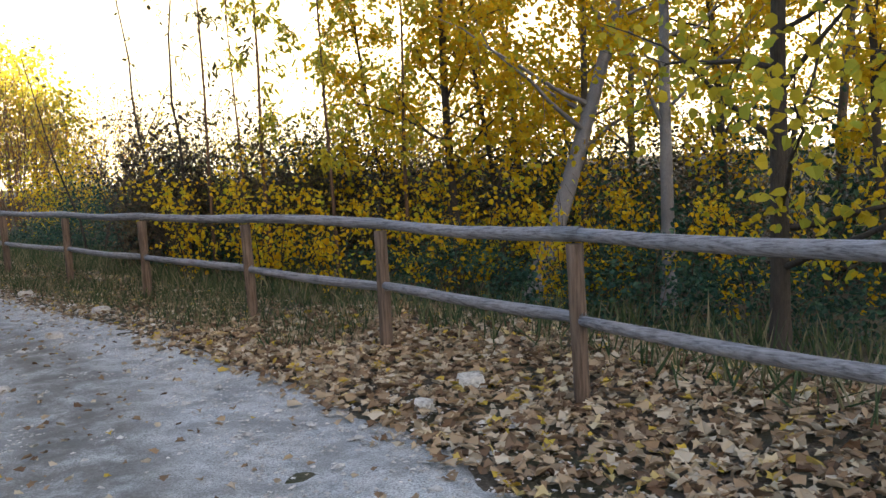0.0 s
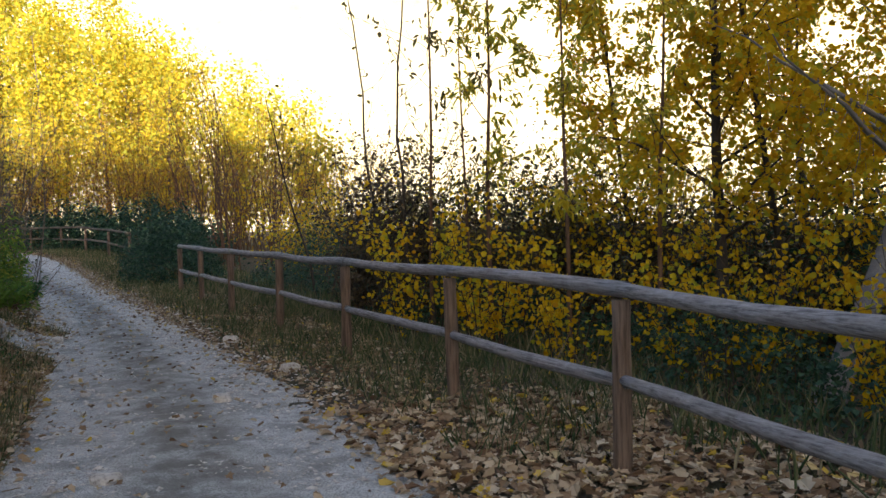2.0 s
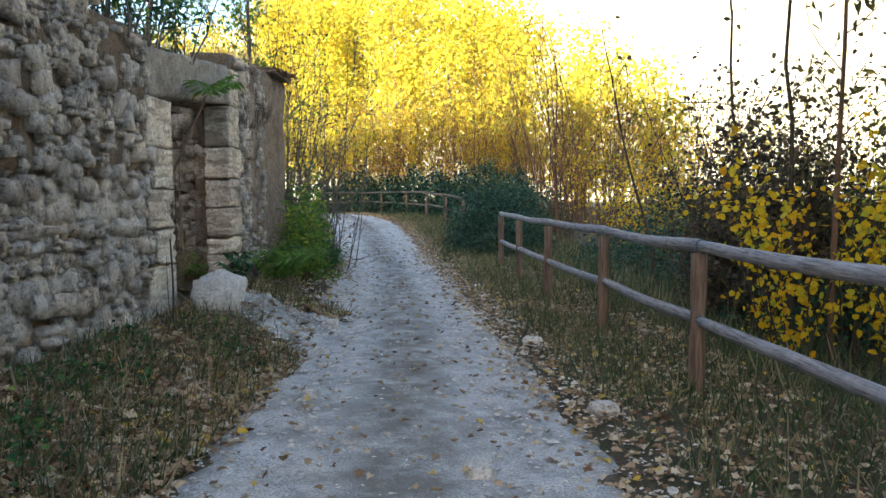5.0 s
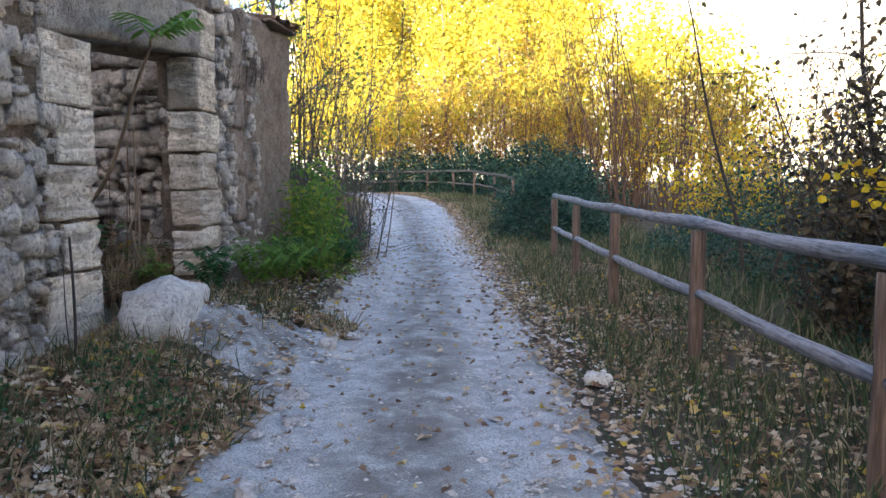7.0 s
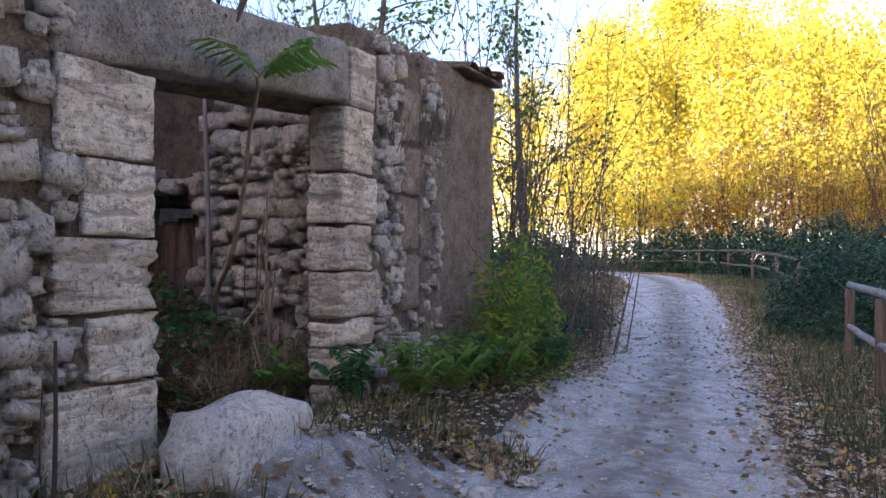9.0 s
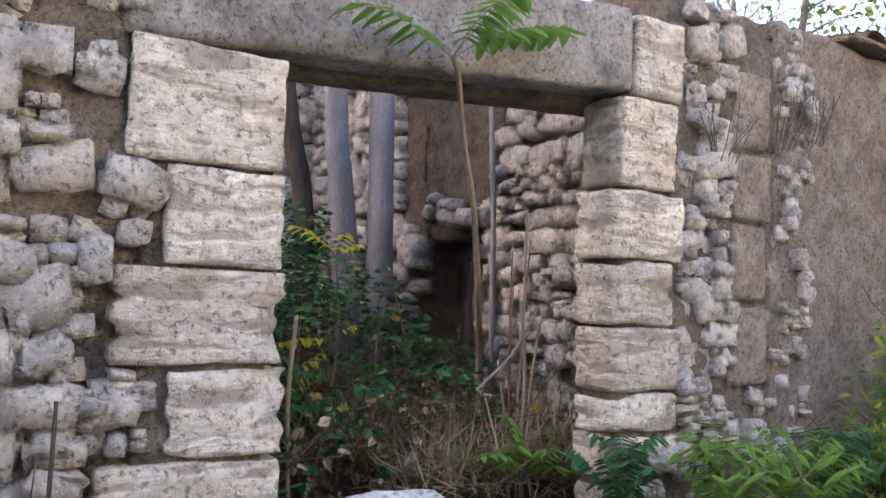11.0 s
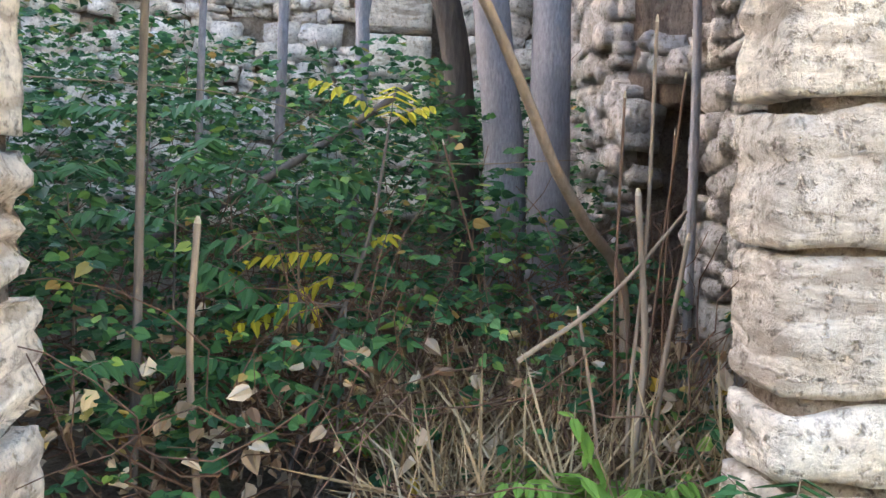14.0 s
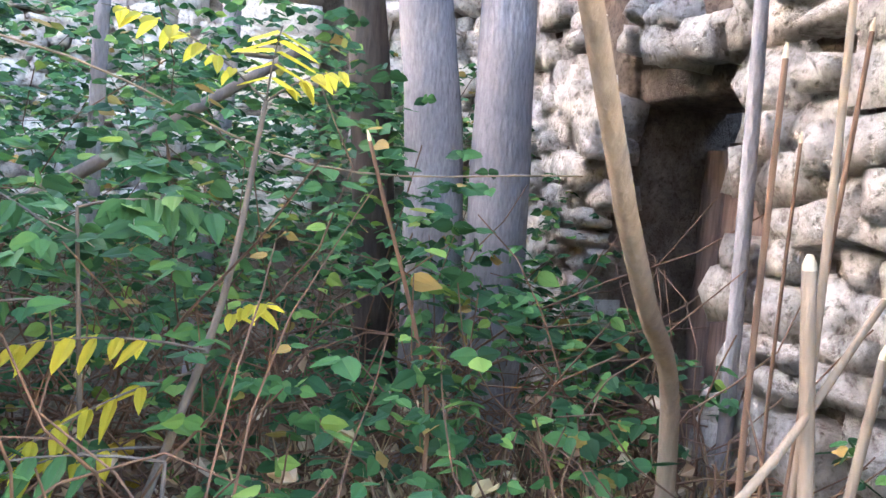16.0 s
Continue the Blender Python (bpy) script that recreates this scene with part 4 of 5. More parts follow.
mound("ivy_bank", "dark ivy and bramble bank behind the far fence", "bush", [(-18.5 - 2.1 * i, 29.6 + 1.35 * i - 0.055 * i * i, 1.7, 1.7 + 0.35 * (i % 3)) for i in range(11)], "leaf_ivy", 30000, 0.13)
mound("ivy_bank", "dark green bank at the inner side of the bend", "bush", [(-32, 27.5, 2.2, 1.6), (-27, 23.5, 1.6, 1.2), (-37, 29.5, 2.4, 1.8), (-42, 31, 2.5, 2)], "leaf_ivy", 14000, 0.13)
mound("bramble_bank", "low dark green brambles behind the fence", "bramble", [(3.8 - 0.86 * i + RNG.normal(0, 0.3), 7.2 + 0.84 * i + RNG.normal(0, 0.5), 1.0, 0.65 + 0.25 * (i % 3)) for i in range(17)], "leaf_ivy", 24000, 0.062, kind="stuff")
mound("bramble_bank", "deeper dark brambles under the golden trees", "bramble", [(7.5 - 1.3 * i + RNG.normal(0, 0.4), 9.5 + 1.0 * i + RNG.normal(0, 0.6), 1.7, 1.7 + 0.5 * (i % 3)) for i in range(14)], "leaf_ivy", 26000, 0.095, kind="stuff")
mound("far_hedge", "dark hedge of mixed shrubs in the valley", "hedge", [(15 - 2.7 * i + RNG.normal(0, 0.5), 20 + 0.9 * i + RNG.normal(0, 1), 2.2, 2.3 + 0.5 * (i % 2)) for i in range(11)], "leaf_olive", 15000, 0.13, kind="stuff")

# ---- left of the track, past the house ----
for u, n, h, st in [(5.6, 0.4, 5.0, 16), (6.6, 0.2, 5.6, 16), (7.7, 0.6, 5.2, 14), (5.3, 1.8, 5.0, 16), (8.8, 0.0, 4.6, 12), (10.5, 0.6, 4.8, 12)]:
    x, y, _ = house(u, n, 0)
    shrub("bare_shrub", x, y, gz(x, y), "tall bare grey shrub with arching stems beside the track", "shrub", h, 0.8, st, "twig", "leaf_olive", 160, 0.06, "bare shrubs past the house", "oval", 8, 0.1, 0.018, 1.0)
for u, n, h in [(8.5, 4, 8), (11, 6, 9), (6, 6.5, 8), (13, 2.5, 8)]:
    x, y, _ = house(u, n, 0)
    tree("back_tree", x, y, gz(x, y), "green-leaved tree behind the ruined house", "tree", h, 0.12, "twig", "leaf_bright", 1500, 0.11, "trees behind the house", limbs=18, first=0.3, reach=0.3, spread=0.2)
mound("verge_bush", "fresh green bush growing against the house corner", "bush", [(*house(4.0, -0.35, 0)[:2], 0.45, 1.2), (*house(4.7, -0.3, 0)[:2], 0.5, 1.5), (*house(5.3, -0.1, 0)[:2], 0.5, 1.1), (*house(3.5, -0.35, 0)[:2], 0.35, 0.6)], "leaf_bright", 3000, 0.1, "long", 0.3)
mound("ivy_bank", "dark ivy along the track's inner verge", "bush", [(*house(6.6 + 1.5 * i, 0.6 + 0.15 * i, 0)[:2], 0.6, 0.75) for i in range(5)], "leaf_ivy", 4500, 0.07)


def frond(base, way, length, pairs, leaflet, sag=0.35):
    """One feathered leaf: its stalk line and its leaflets' places, axes and ups."""
    d = np.array(way, float)
    d /= np.linalg.norm(d)
    s = np.linspace(0, 1, 8)
    line = np.array(base) + d * (s * length)[:, None] - np.array([0, 0, 1]) * (sag * length * s ** 2)[:, None]
    P, A, U, S = [], [], [], []
    side = np.cross(d, (0, 0, 1))
    side /= np.linalg.norm(side) + 1e-9
    for i in range(pairs):
        f = 0.22 + 0.75 * i / pairs
        p = line[0] + (np.array([np.interp(f, s, line[:, k]) for k in range(3)]) - line[0])
        for sg in (-1, 1):
            a = side * sg + d * 0.45 + np.array([0, 0, -0.75]) + RNG.normal(0, 0.15, 3)
            P.append(p)
            A.append(a / np.linalg.norm(a))
            U.append(np.array([0, 0, 1.0]) + RNG.normal(0, 0.2, 3))
            S.append(leaflet * (1.05 - 0.55 * abs(f - 0.55)) * RNG.uniform(0.85, 1.1))
    return line, P, A, U, S


def feather_plant(name, label, base, stem_pts, fronds, leaf, bark="bark_tan", thick=0.01, category="plant", group="", single=False):
    """A stem with feathered leaves. fronds: (base, way, length, pairs, leaflet)."""
    t = thing(name, pose(*base), label, category, group)
    b = np.array(base)
    if stem_pts is not None:
        p = dense(np.array(stem_pts, float), 5) - b
        tubes("stem", [(p, np.linspace(thick, thick * 0.45, len(p)))], M[bark], t, 8)
    for fr in fronds:
        line, P, A, U, S = frond(*fr)
        if single:
            ob = tubes("frond", [(line - b, np.linspace(0.003, 0.001, 8))], M[bark], t, 4)
            for i in range(len(P)):
                leaves("leaflet", np.array(P[i:i + 1]) - b, np.array(S[i:i + 1]), M[leaf], ob, shape="feather", axis=np.array(A[i:i + 1]), up=np.array(U[i:i + 1]), curl=0.06)
        else:
            ob = leaves("frond", np.array(P) - b, np.array(S), M[leaf], t, shape="feather", axis=np.array(A), up=np.array(U), curl=0.06)
            tubes("stalk", [(line - b, np.linspace(0.003, 0.001, 8))], M[bark], ob, 4)
    return t


def spray(u, n, z, count, length, pairs, leaflet, rise=0.6):
    o = house(u, n, z)
    out = []
    for i in range(count):
        a = 6.28 * i / count + RNG.uniform(-0.4, 0.4)
        out.append((o, (math.cos(a), math.sin(a), rise * RNG.uniform(0.6, 1.6)), length * RNG.uniform(0.7, 1.15), pairs, leaflet))
    return out


for u, n, c, L, leaf in [(2.15, -0.4, 8, 0.55, "leaf_bright"), (2.6, -0.5, 8, 0.6, "leaf_bright"), (3.05, -0.4, 7, 0.55, "leaf_green"), (1.75, -0.12, 6, 0.4, "leaf_green"), (3.5, -0.55, 7, 0.6, "leaf_bright"), (4.4, -0.7, 7, 0.6, "leaf_green")]:
    x, y, _ = house(u, n, 0)
    feather_plant("feathery_seedling", "yellow-green feathery seedling at the wall's foot", (x, y, gz(x, y)), None, spray(u, n, gz(x, y) + 0.08, c, L * 1.25, 9, 0.12, 2.6) + spray(u, n, gz(x, y) + 0.3, c - 2, L * 0.8, 7, 0.1, 1.8), leaf, group="feathery seedlings", single=True)

# the stem that arches through the doorway, with green fronds under the lintel
arch = [house(1.74, 1.04, 0.35), house(1.71, 1.01, 0.97), house(1.5, 0.74, 1.22), house(1.375, 0.58, 1.37), house(1.335, 0.53, 1.43), house(1.13, 0.3, 1.756), house(0.92, 0.1, 2.035), house(0.76, -0.08, 2.25), house(0.7, -0.12, 2.32)]
tip = house(0.7, -0.12, 2.31)
feather_plant("door_sapling", "tan arching sapling with green feathered leaves in the doorway", arch[0], arch,
              [(tip, (UX * 1.0 + 0.1, UY * 1.0, 0.75), 0.8, 11, 0.17), (tip, (-UX * 1.0 + 0.2, -UY * 1.0, 0.65), 0.62, 9, 0.15), (tip, (UY * 0.8, -UX * 0.8, 0.7), 0.5, 8, 0.14), (tip, (UX * 0.5 + 0.5, UY * 0.5 + 0.3, 1.0), 0.55, 8, 0.14)], "leaf_bright", thick=0.021, category="sapling", single=True)
yel = [house(0.6, 0.85, 0.35), house(0.7, 0.9, 0.71), house(0.84, 1.1, 1.13), house(0.9, 1.3, 1.52)]


def towards(a, b, pairs, leaflet):
    """A feathered leaf between two points given in the house's axes."""
    p, q = house(*a), house(*b)
    w = q - p
    n = float(np.linalg.norm(w))
    return (p, w + np.array((0, 0, 0.35 * n)), n * 1.08, pairs, leaflet)


feather_plant("yellow_sapling", "thin sapling with yellowing feathered leaves", yel[0], yel,
              [towards((0.9, 1.3, 1.52), (0.55, 1.25, 1.72), 8, 0.085), towards((0.9, 1.3, 1.52), (1.1, 1.3, 1.62), 5, 0.08), towards((0.9, 1.3, 1.52), (0.93, 1.2, 1.72), 5, 0.09),
               towards((0.82, 1.05, 1.06), (0.38, 1.0, 1.02), 9, 0.085), towards((0.8, 1.05, 1.02), (0.5, 0.95, 0.84), 7, 0.085), towards((0.84, 1.1, 1.1), (0.95, 1.05, 1.16), 4, 0.07), towards((0.76, 1.0, 0.9), (0.4, 0.8, 0.84), 8, 0.08)], "leaf_lime", bark="twig", thick=0.011, category="sapling", single=True)
o = house(1.55, 0.3, 0.36)
feather_plant("doorway_seedling", "bright green feathery seedling by the doorway's jamb", tuple(o), [o, house(1.53, 0.3, 0.45), house(1.5, 0.3, 0.52)],
              [towards((1.5, 0.3, 0.5), (1.34, 0.3, 0.88), 8, 0.1), towards((1.5, 0.3, 0.5), (1.15, 0.25, 0.62), 8, 0.1), towards((1.52, 0.3, 0.48), (1.75, 0.28, 0.64), 6, 0.1), towards((1.5, 0.3, 0.5), (1.36, 0.2, 0.68), 7, 0.1), towards((1.5, 0.3, 0.5), (1.55, 0.15, 0.66), 6, 0.09)], "leaf_bright", bark="twig", thick=0.007, category="seedling", single=True)
for foot, fans in [((0.62, 1.15), [((0.56, 1.1, 1.25), (0.2, 1.1, 1.4)), ((0.58, 1.05, 1.14), (0.2, 1.0, 1.02)), ((0.6, 1.05, 1.3), (0.85, 1.0, 1.3))]),
                   ((0.2, 1.0), [((0.25, 1.0, 1.15), (-0.1, 0.9, 1.2)), ((0.25, 1.0, 1.05), (0.5, 0.85, 0.95)), ((0.22, 1.0, 1.3), (0.4, 0.9, 1.5))]),
                   ((0.75, 0.85), [((0.78, 0.85, 0.93), (0.36, 0.85, 0.86)), ((0.76, 0.85, 0.85), (0.95, 0.7, 0.78)), ((0.76, 0.85, 0.8), (0.4, 0.75, 0.72))]),
                   ((-0.1, 1.5), [((0.0, 1.5, 1.5), (-0.35, 1.4, 1.55)), ((0.0, 1.5, 1.5), (0.35, 1.4, 1.62)), ((0.0, 1.5, 1.3), (0.3, 1.3, 1.3))])]:
    o = house(*foot, 0.35)
    top = max((f[0] for f in fans), key=lambda a: a[2])
    feather_plant("feathery_sapling", "dark green feathery sapling among the brambles", tuple(o), [o, (o + house(*top)) / 2, house(*top)], [towards(a, b, 8, 0.105) for a, b in fans], "leaf_green", bark="twig", thick=0.007, category="sapling", group="feathery saplings in the ruin", single=True)
for u, n, z, c, L in [(0.2, 0.75, 0.75, 4, 0.35), (0.45, 0.9, 0.7, 4, 0.4), (1.45, 0.45, 0.5, 5, 0.3), (1.75, 0.4, 0.45, 5, 0.35), (0.3, 1.5, 1.2, 4, 0.45), (-0.2, 1.2, 1.3, 4, 0.4), (0.9, 0.9, 0.5, 4, 0.3)]:
    o = house(u, n, 0.35)
    feather_plant("feathery_seedling", "green feathery seedling among the brambles", tuple(o), [o, house(u + 0.02, n, (z + 0.35) / 2), house(u, n, z)], spray(u, n, z, c, L, 7, 0.1, 0.4), "leaf_bright" if z < 0.7 else "leaf_green", thick=0.006, group="seedlings in the ruin", single=True)

# ---- inside the ruin ----
def stem(name, label, pts, r0, r1, bark, sides=12, category="tree trunk", group="", fork=(), crown=0, cut=False):
    p = dense(np.array([house(*q) for q in pts]), 6)
    t = thing(name, Matrix.Translation(p[0]), label, category, group)
    rr = np.linspace(r0, r1, len(p)) * (1 + RNG.normal(0, 0.02, len(p)))
    tubes("trunk", [(p - p[0], rr)], M[bark], t, sides)
    if crown:
        top = []
        for i in range(20):
            az, f = RNG.uniform(0, 6.28), RNG.integers(int(np.argmax(p[:, 2] > 5.2)), len(p))
            w = wander(p[f] - p[0], (math.cos(az), math.sin(az), 0.9), RNG.uniform(1.4, 3.0), 6, 0.5, 0.1)
            tubes("limb", [(w, np.linspace(r1 * 0.45, 0.004, 7))], M[bark], t, 6)
            top.append(w)
        leaves("crown", along(top, crown, 0.28), 0.15 * RNG.uniform(0.6, 1.3, crown), M["leaf_bright"], t, shape="oval")
    if cut:
        a = p[-1] - p[-2]
        a /= np.linalg.norm(a)
        tubes("broken_tip", [(np.array([p[-1], p[-1] + a * 0.008, p[-1] + a * 0.02]) - p[0], [r1 * 1.03, r1 * 0.95, r1 * 0.4])], M["straw_wood"], t, 6, "pale splintered end")
    for f in fork:
        q = dense(np.array([house(*a) for a in f]), 5)
        tubes("limb", [(q - p[0], np.linspace(r0 * 0.5, r1 * 0.3, len(q)))], M[bark], t, 6)
    return t


G = "trunks in the ruin"
stem("tree_trunk", "straight smooth grey trunk rising inside the ruin", [(1.7, 2.22, 0.2), (1.68, 2.2, 1.0), (1.65, 2.2, 2.1), (1.6, 2.25, 4.5), (1.55, 2.3, 8)], 0.115, 0.07, "bark_grey", group=G, crown=5200)
stem("tree_trunk", "straight smooth grey trunk rising inside the ruin", [(1.52, 2.36, 0.2), (1.47, 2.32, 1.4), (1.38, 2.3, 2.1), (1.31, 2.3, 2.96), (1.15, 2.3, 8)], 0.11, 0.07, "bark_grey", group=G, crown=5200)
stem("tree_trunk", "dark ivy-grown trunk rising inside the ruin", [(1.4, 2.7, 0.2), (1.25, 2.6, 1.85), (1.03, 2.6, 3.03), (0.7, 2.7, 7)], 0.085, 0.06, "bark_dark", group=G, crown=4000)
G = "thin stems in the ruin"
stem("thin_pole", "thin straight brown stem just inside the doorway", [(0.15, 0.75, 0.3), (0.17, 0.75, 0.9), (0.19, 0.75, 1.72), (0.22, 0.76, 2.4), (0.3, 0.9, 4)], 0.016, 0.009, "twig", 8, "stem", G)
stem("broken_stick", "snapped dead stick with a pale broken end", [(0.39, 0.59, 0.3), (0.36, 0.59, 0.82), (0.38, 0.59, 1.2)], 0.011, 0.01, "bark_tan", 8, "stick", G, cut=True)
stem("thin_pole", "straight pale grey stem against the inner wall", [(2.1, 1.4, 0.3), (2.09, 1.4, 0.8), (2.06, 1.4, 1.83), (2.0, 1.4, 2.76), (1.95, 1.4, 5)], 0.022, 0.014, "bark_grey", 8, "stem", G)
stem("thin_pole", "thin grey stem standing in the thicket", [(0.3, 2.6, 0.3), (0.36, 2.5, 1.9), (0.4, 2.5, 5)], 0.03, 0.02, "bark_grey", 8, "stem", G)
stem("thin_pole", "forked grey stem in front of the rear wall", [(0.62, 3.6, 0.3), (0.72, 3.6, 2.2), (0.55, 3.6, 3.2), (0.45, 3.6, 6)], 0.05, 0.03, "bark_grey", 8, "stem", G, [[(0.72, 3.6, 2.2), (0.85, 3.6, 3.2), (0.95, 3.6, 6)]])
stem("thin_pole", "thin grey stem standing in the thicket", [(0.05, 2.0, 0.3), (0.08, 2.0, 2.0), (0.2, 2.0, 5)], 0.02, 0.012, "bark_grey", 8, "stem", G)
for u, n, z, lu, r in [(1.61, 0.46, 1.32, -0.04, 0.018), (1.55, 0.5, 1.58, -0.02, 0.008), (1.6, 0.48, 1.78, 0.0, 0.01), (1.67, 0.5, 1.2, 0.06, 0.014), (1.5, 0.44, 1.0, -0.08, 0.01), (1.7, 0.6, 1.65, 0.03, 0.007), (1.78, 0.8, 1.5, 0.0, 0.006), (1.2, 1.0, 1.45, -0.12, 0.008)]:
    stem("cut_stem", "cut-off dead tan stem with a splintered tip", [(u - lu * 0.3, n, 0.3), (u + RNG.normal(0, 0.012), n, 0.3 + (z - 0.3) * 0.3), (u + RNG.normal(0, 0.015), n, 0.3 + (z - 0.3) * 0.6), (u + lu, n, z)], r * 0.7, r * 0.5, "bark_tan" if r > 0.009 else "bark_red", 6, "stem", "cut stems by the jamb", cut=True)
stem("fallen_branch", "orange-brown fallen branch leaning across the stems", [(1.25, 0.38, 0.88), (1.5, 0.43, 1.05), (1.72, 0.5, 1.28)], 0.007, 0.005, "bark_tan", 6, "branch")
stem("fallen_branch", "dead grey branch leaning in the brambles", [(-0.5, 1.7, 0.8), (0.3, 1.9, 1.25), (1.0, 2.2, 1.75)], 0.025, 0.015, "twig", 8, "branch")
stem("fallen_branch", "thin pale cane lying over the brambles", [(-0.6, 1.3, 1.65), (0.4, 1.3, 1.6), (1.0, 1.35, 1.4), (1.6, 1.3, 1.42)], 0.0028, 0.002, "bark_tan", 6, "branch")


def top_of(u, n):
    """Height of the bramble thicket inside."""
    h = 0.75 + 0.85 * smooth(0.3, 2.6, n) + 0.25 * smooth(0.6, -0.8, u) * smooth(0.5, 2, n)
    return h * (1 - 0.45 * smooth(1.0, 1.9, u) * (1 - smooth(2.4, 3.5, n))) + 0.1 * np.sin(u * 5 + n * 4)


def brambles():
    t = thing("bramble_thicket", pose(*house(0, 2, 0)), "dense dark green bramble thicket filling the ruined room", "bramble", kind="stuff")
    o = house(0, 2, 0)
    c = 21000
    u, n = RNG.uniform(-2.6, 2.15, c), 0.42 + RNG.uniform(0, 1, c) ** 1.15 * 4.4
    z = 0.35 + (top_of(u, n) ) * RNG.uniform(0.05, 1, c) ** 0.75
    keep = ~((n < 0.62) & (RNG.uniform(0, 1, c) < 0.55) & (z > 0.75)) & ~((np.abs(u - 0.9) < 0.8) & (n < 0.85) & (z > 0.95)) & ((u > 0.05) | (n > 0.75))
    keep &= ~((z < 0.85) & (n < 1.7) & (u > 0.6) & (RNG.uniform(0, 1, c) < 0.72))
    keep &= np.array([noise.noise((a * 3.4, b * 3.4, h * 3.4)) for a, b, h in zip(u, n, z)]) > -0.1
    u, n, z = u[keep], n[keep], z[keep]
    x, y = ORIGIN[0] + u * UX - n * UY, ORIGIN[1] + u * UY + n * UX
    P, A, U, S = [], [], [], []
    for i in range(len(u)):
        az = RNG.uniform(0, 6.28)
        up = np.array([0, 0, 1.0]) + RNG.normal(0, 0.6, 3) + np.array([0.2, 0.16, 0])
        sz = RNG.uniform(0.028, 0.058)
        for k3, off in enumerate((0, 1.7, -1.7)):
            P.append((x[i], y[i], z[i]))
            a = np.array([math.cos(az + off), math.sin(az + off), RNG.normal(-0.25, 0.2)])
            A.append(a / np.linalg.norm(a))
            U.append(up)
            S.append(sz * (1.1 if k3 == 0 else 0.9))
    leaves("foliage", np.array(P) - o, np.array(S), M["leaf_green"], t, shape="bramble", axis=np.array(A), up=np.array(U), curl=0.07)
    paths = []
    for _ in range(300):
        uu, nn = RNG.uniform(-1.5, 2.0), RNG.uniform(0.5, 3.5)
        p = wander(house(uu, nn, 0.3) - o, (RNG.normal(0, 0.6), RNG.normal(0, 0.6), 1), float(top_of(uu, nn)) * RNG.uniform(0.8, 1.3), 7, 0.8, -0.7)
        paths.append((p, np.linspace(0.005, 0.002, 8)))
    tubes("cane_tangle", paths, M["bark_red"], t, 4)["kind"] = "stuff"


brambles()


def dry_tangle():
    t = thing("dry_canes", pose(*house(1, 1, 0)), "tangle of dead tan canes low among the brambles", "canes", kind="stuff")
    o = house(1, 1, 0)
    paths = []
    for _ in range(650):
        uu, nn = RNG.uniform(0.1, 2.1), RNG.uniform(0.5, 2.2)
        p = wander(house(uu, nn, RNG.uniform(0.3, 0.7)) - o, (RNG.normal(0, 0.8), RNG.normal(0, 0.8), 0.7), RNG.uniform(0.3, 1.0), 6, 0.9, -0.5)
        paths.append((p, np.linspace(0.0035, 0.0015, 7)))
    tubes("cane_tangle", paths, M["bark_red"], t, 4)["kind"] = "stuff"
    c = 900
    P = np.array([house(a, b, h) for a, b, h in zip(RNG.uniform(-0.3, 2.1, c), RNG.uniform(0.45, 2.0, c), 0.36 + RNG.uniform(0, 0.7, c) ** 2)]) - o
    leaves("dead_leaf_litter", P, 0.06 * RNG.uniform(0.5, 1.3, c), M["litter"], t, shape="bramble", curl=0.35)["kind"] = "stuff"


dry_tangle()


def blades(name, label, x, y, height, leaf, category="grass", upright=1.0, up_z=None):
    n = len(x)
    z = ground_z(x, y) - 0.01 if up_z is None else up_z
    a = RNG.normal(0, 0.42, (n, 3)) + np.array([0, 0, upright])
    a /= np.linalg.norm(a, axis=1)[:, None]
    v, f = leaf_arrays(np.stack([x, y, z], -1), height * RNG.uniform(0.5, 1.3, n), "long", axis=a)
    # narrow the blades
    v = v.reshape(-1, 6, 3)
    mid = (v[:, 0] + v[:, 3])[:, None] / 2
    ax = (v[:, 3] - v[:, 0])[:, None]
    ln = np.sum(ax * ax, -1, keepdims=True) + 1e-9
    on = v[:, :1] + ax * np.sum((v - v[:, :1]) * ax, -1, keepdims=True) / ln
    v = on + (v - on) * (0.16 if leaf == "grass" else 0.07)
    ob = place(name, fast_mesh(name, v.reshape(-1, 3), f, M[leaf]))
    tagged(ob, label, category, kind="stuff")


def verge(count, lo, hi, side, y0=-2.0, y1=30.0):
    """Random places beside the track, lo to hi outside its edge; side +1 is the fence's side."""
    line = dense(TRACK, 40)
    line = line[(line[:, 1] > y0) & (line[:, 1] < y1)]
    d = np.gradient(line[:, :2], axis=0)
    seg = np.linalg.norm(d, axis=1)
    i = RNG.choice(len(line), count, p=seg / seg.sum())
    d = d / seg[:, None]
    w = line[i, 2] + RNG.uniform(lo, hi, count) + RNG.normal(0, 0.06, count)
    x, y = line[i, 0] + side * d[i, 1] * w, line[i, 1] - side * d[i, 0] * w
    u, n = local(x, y)
    ok = ~((n > -0.02) & (u > -6) & (u < 4.4)) if side < 0 else np.ones(count, bool)
    x, y = x + RNG.normal(0, 0.1, count), y + RNG.normal(0, 0.1, count)
    return x[ok], y[ok]


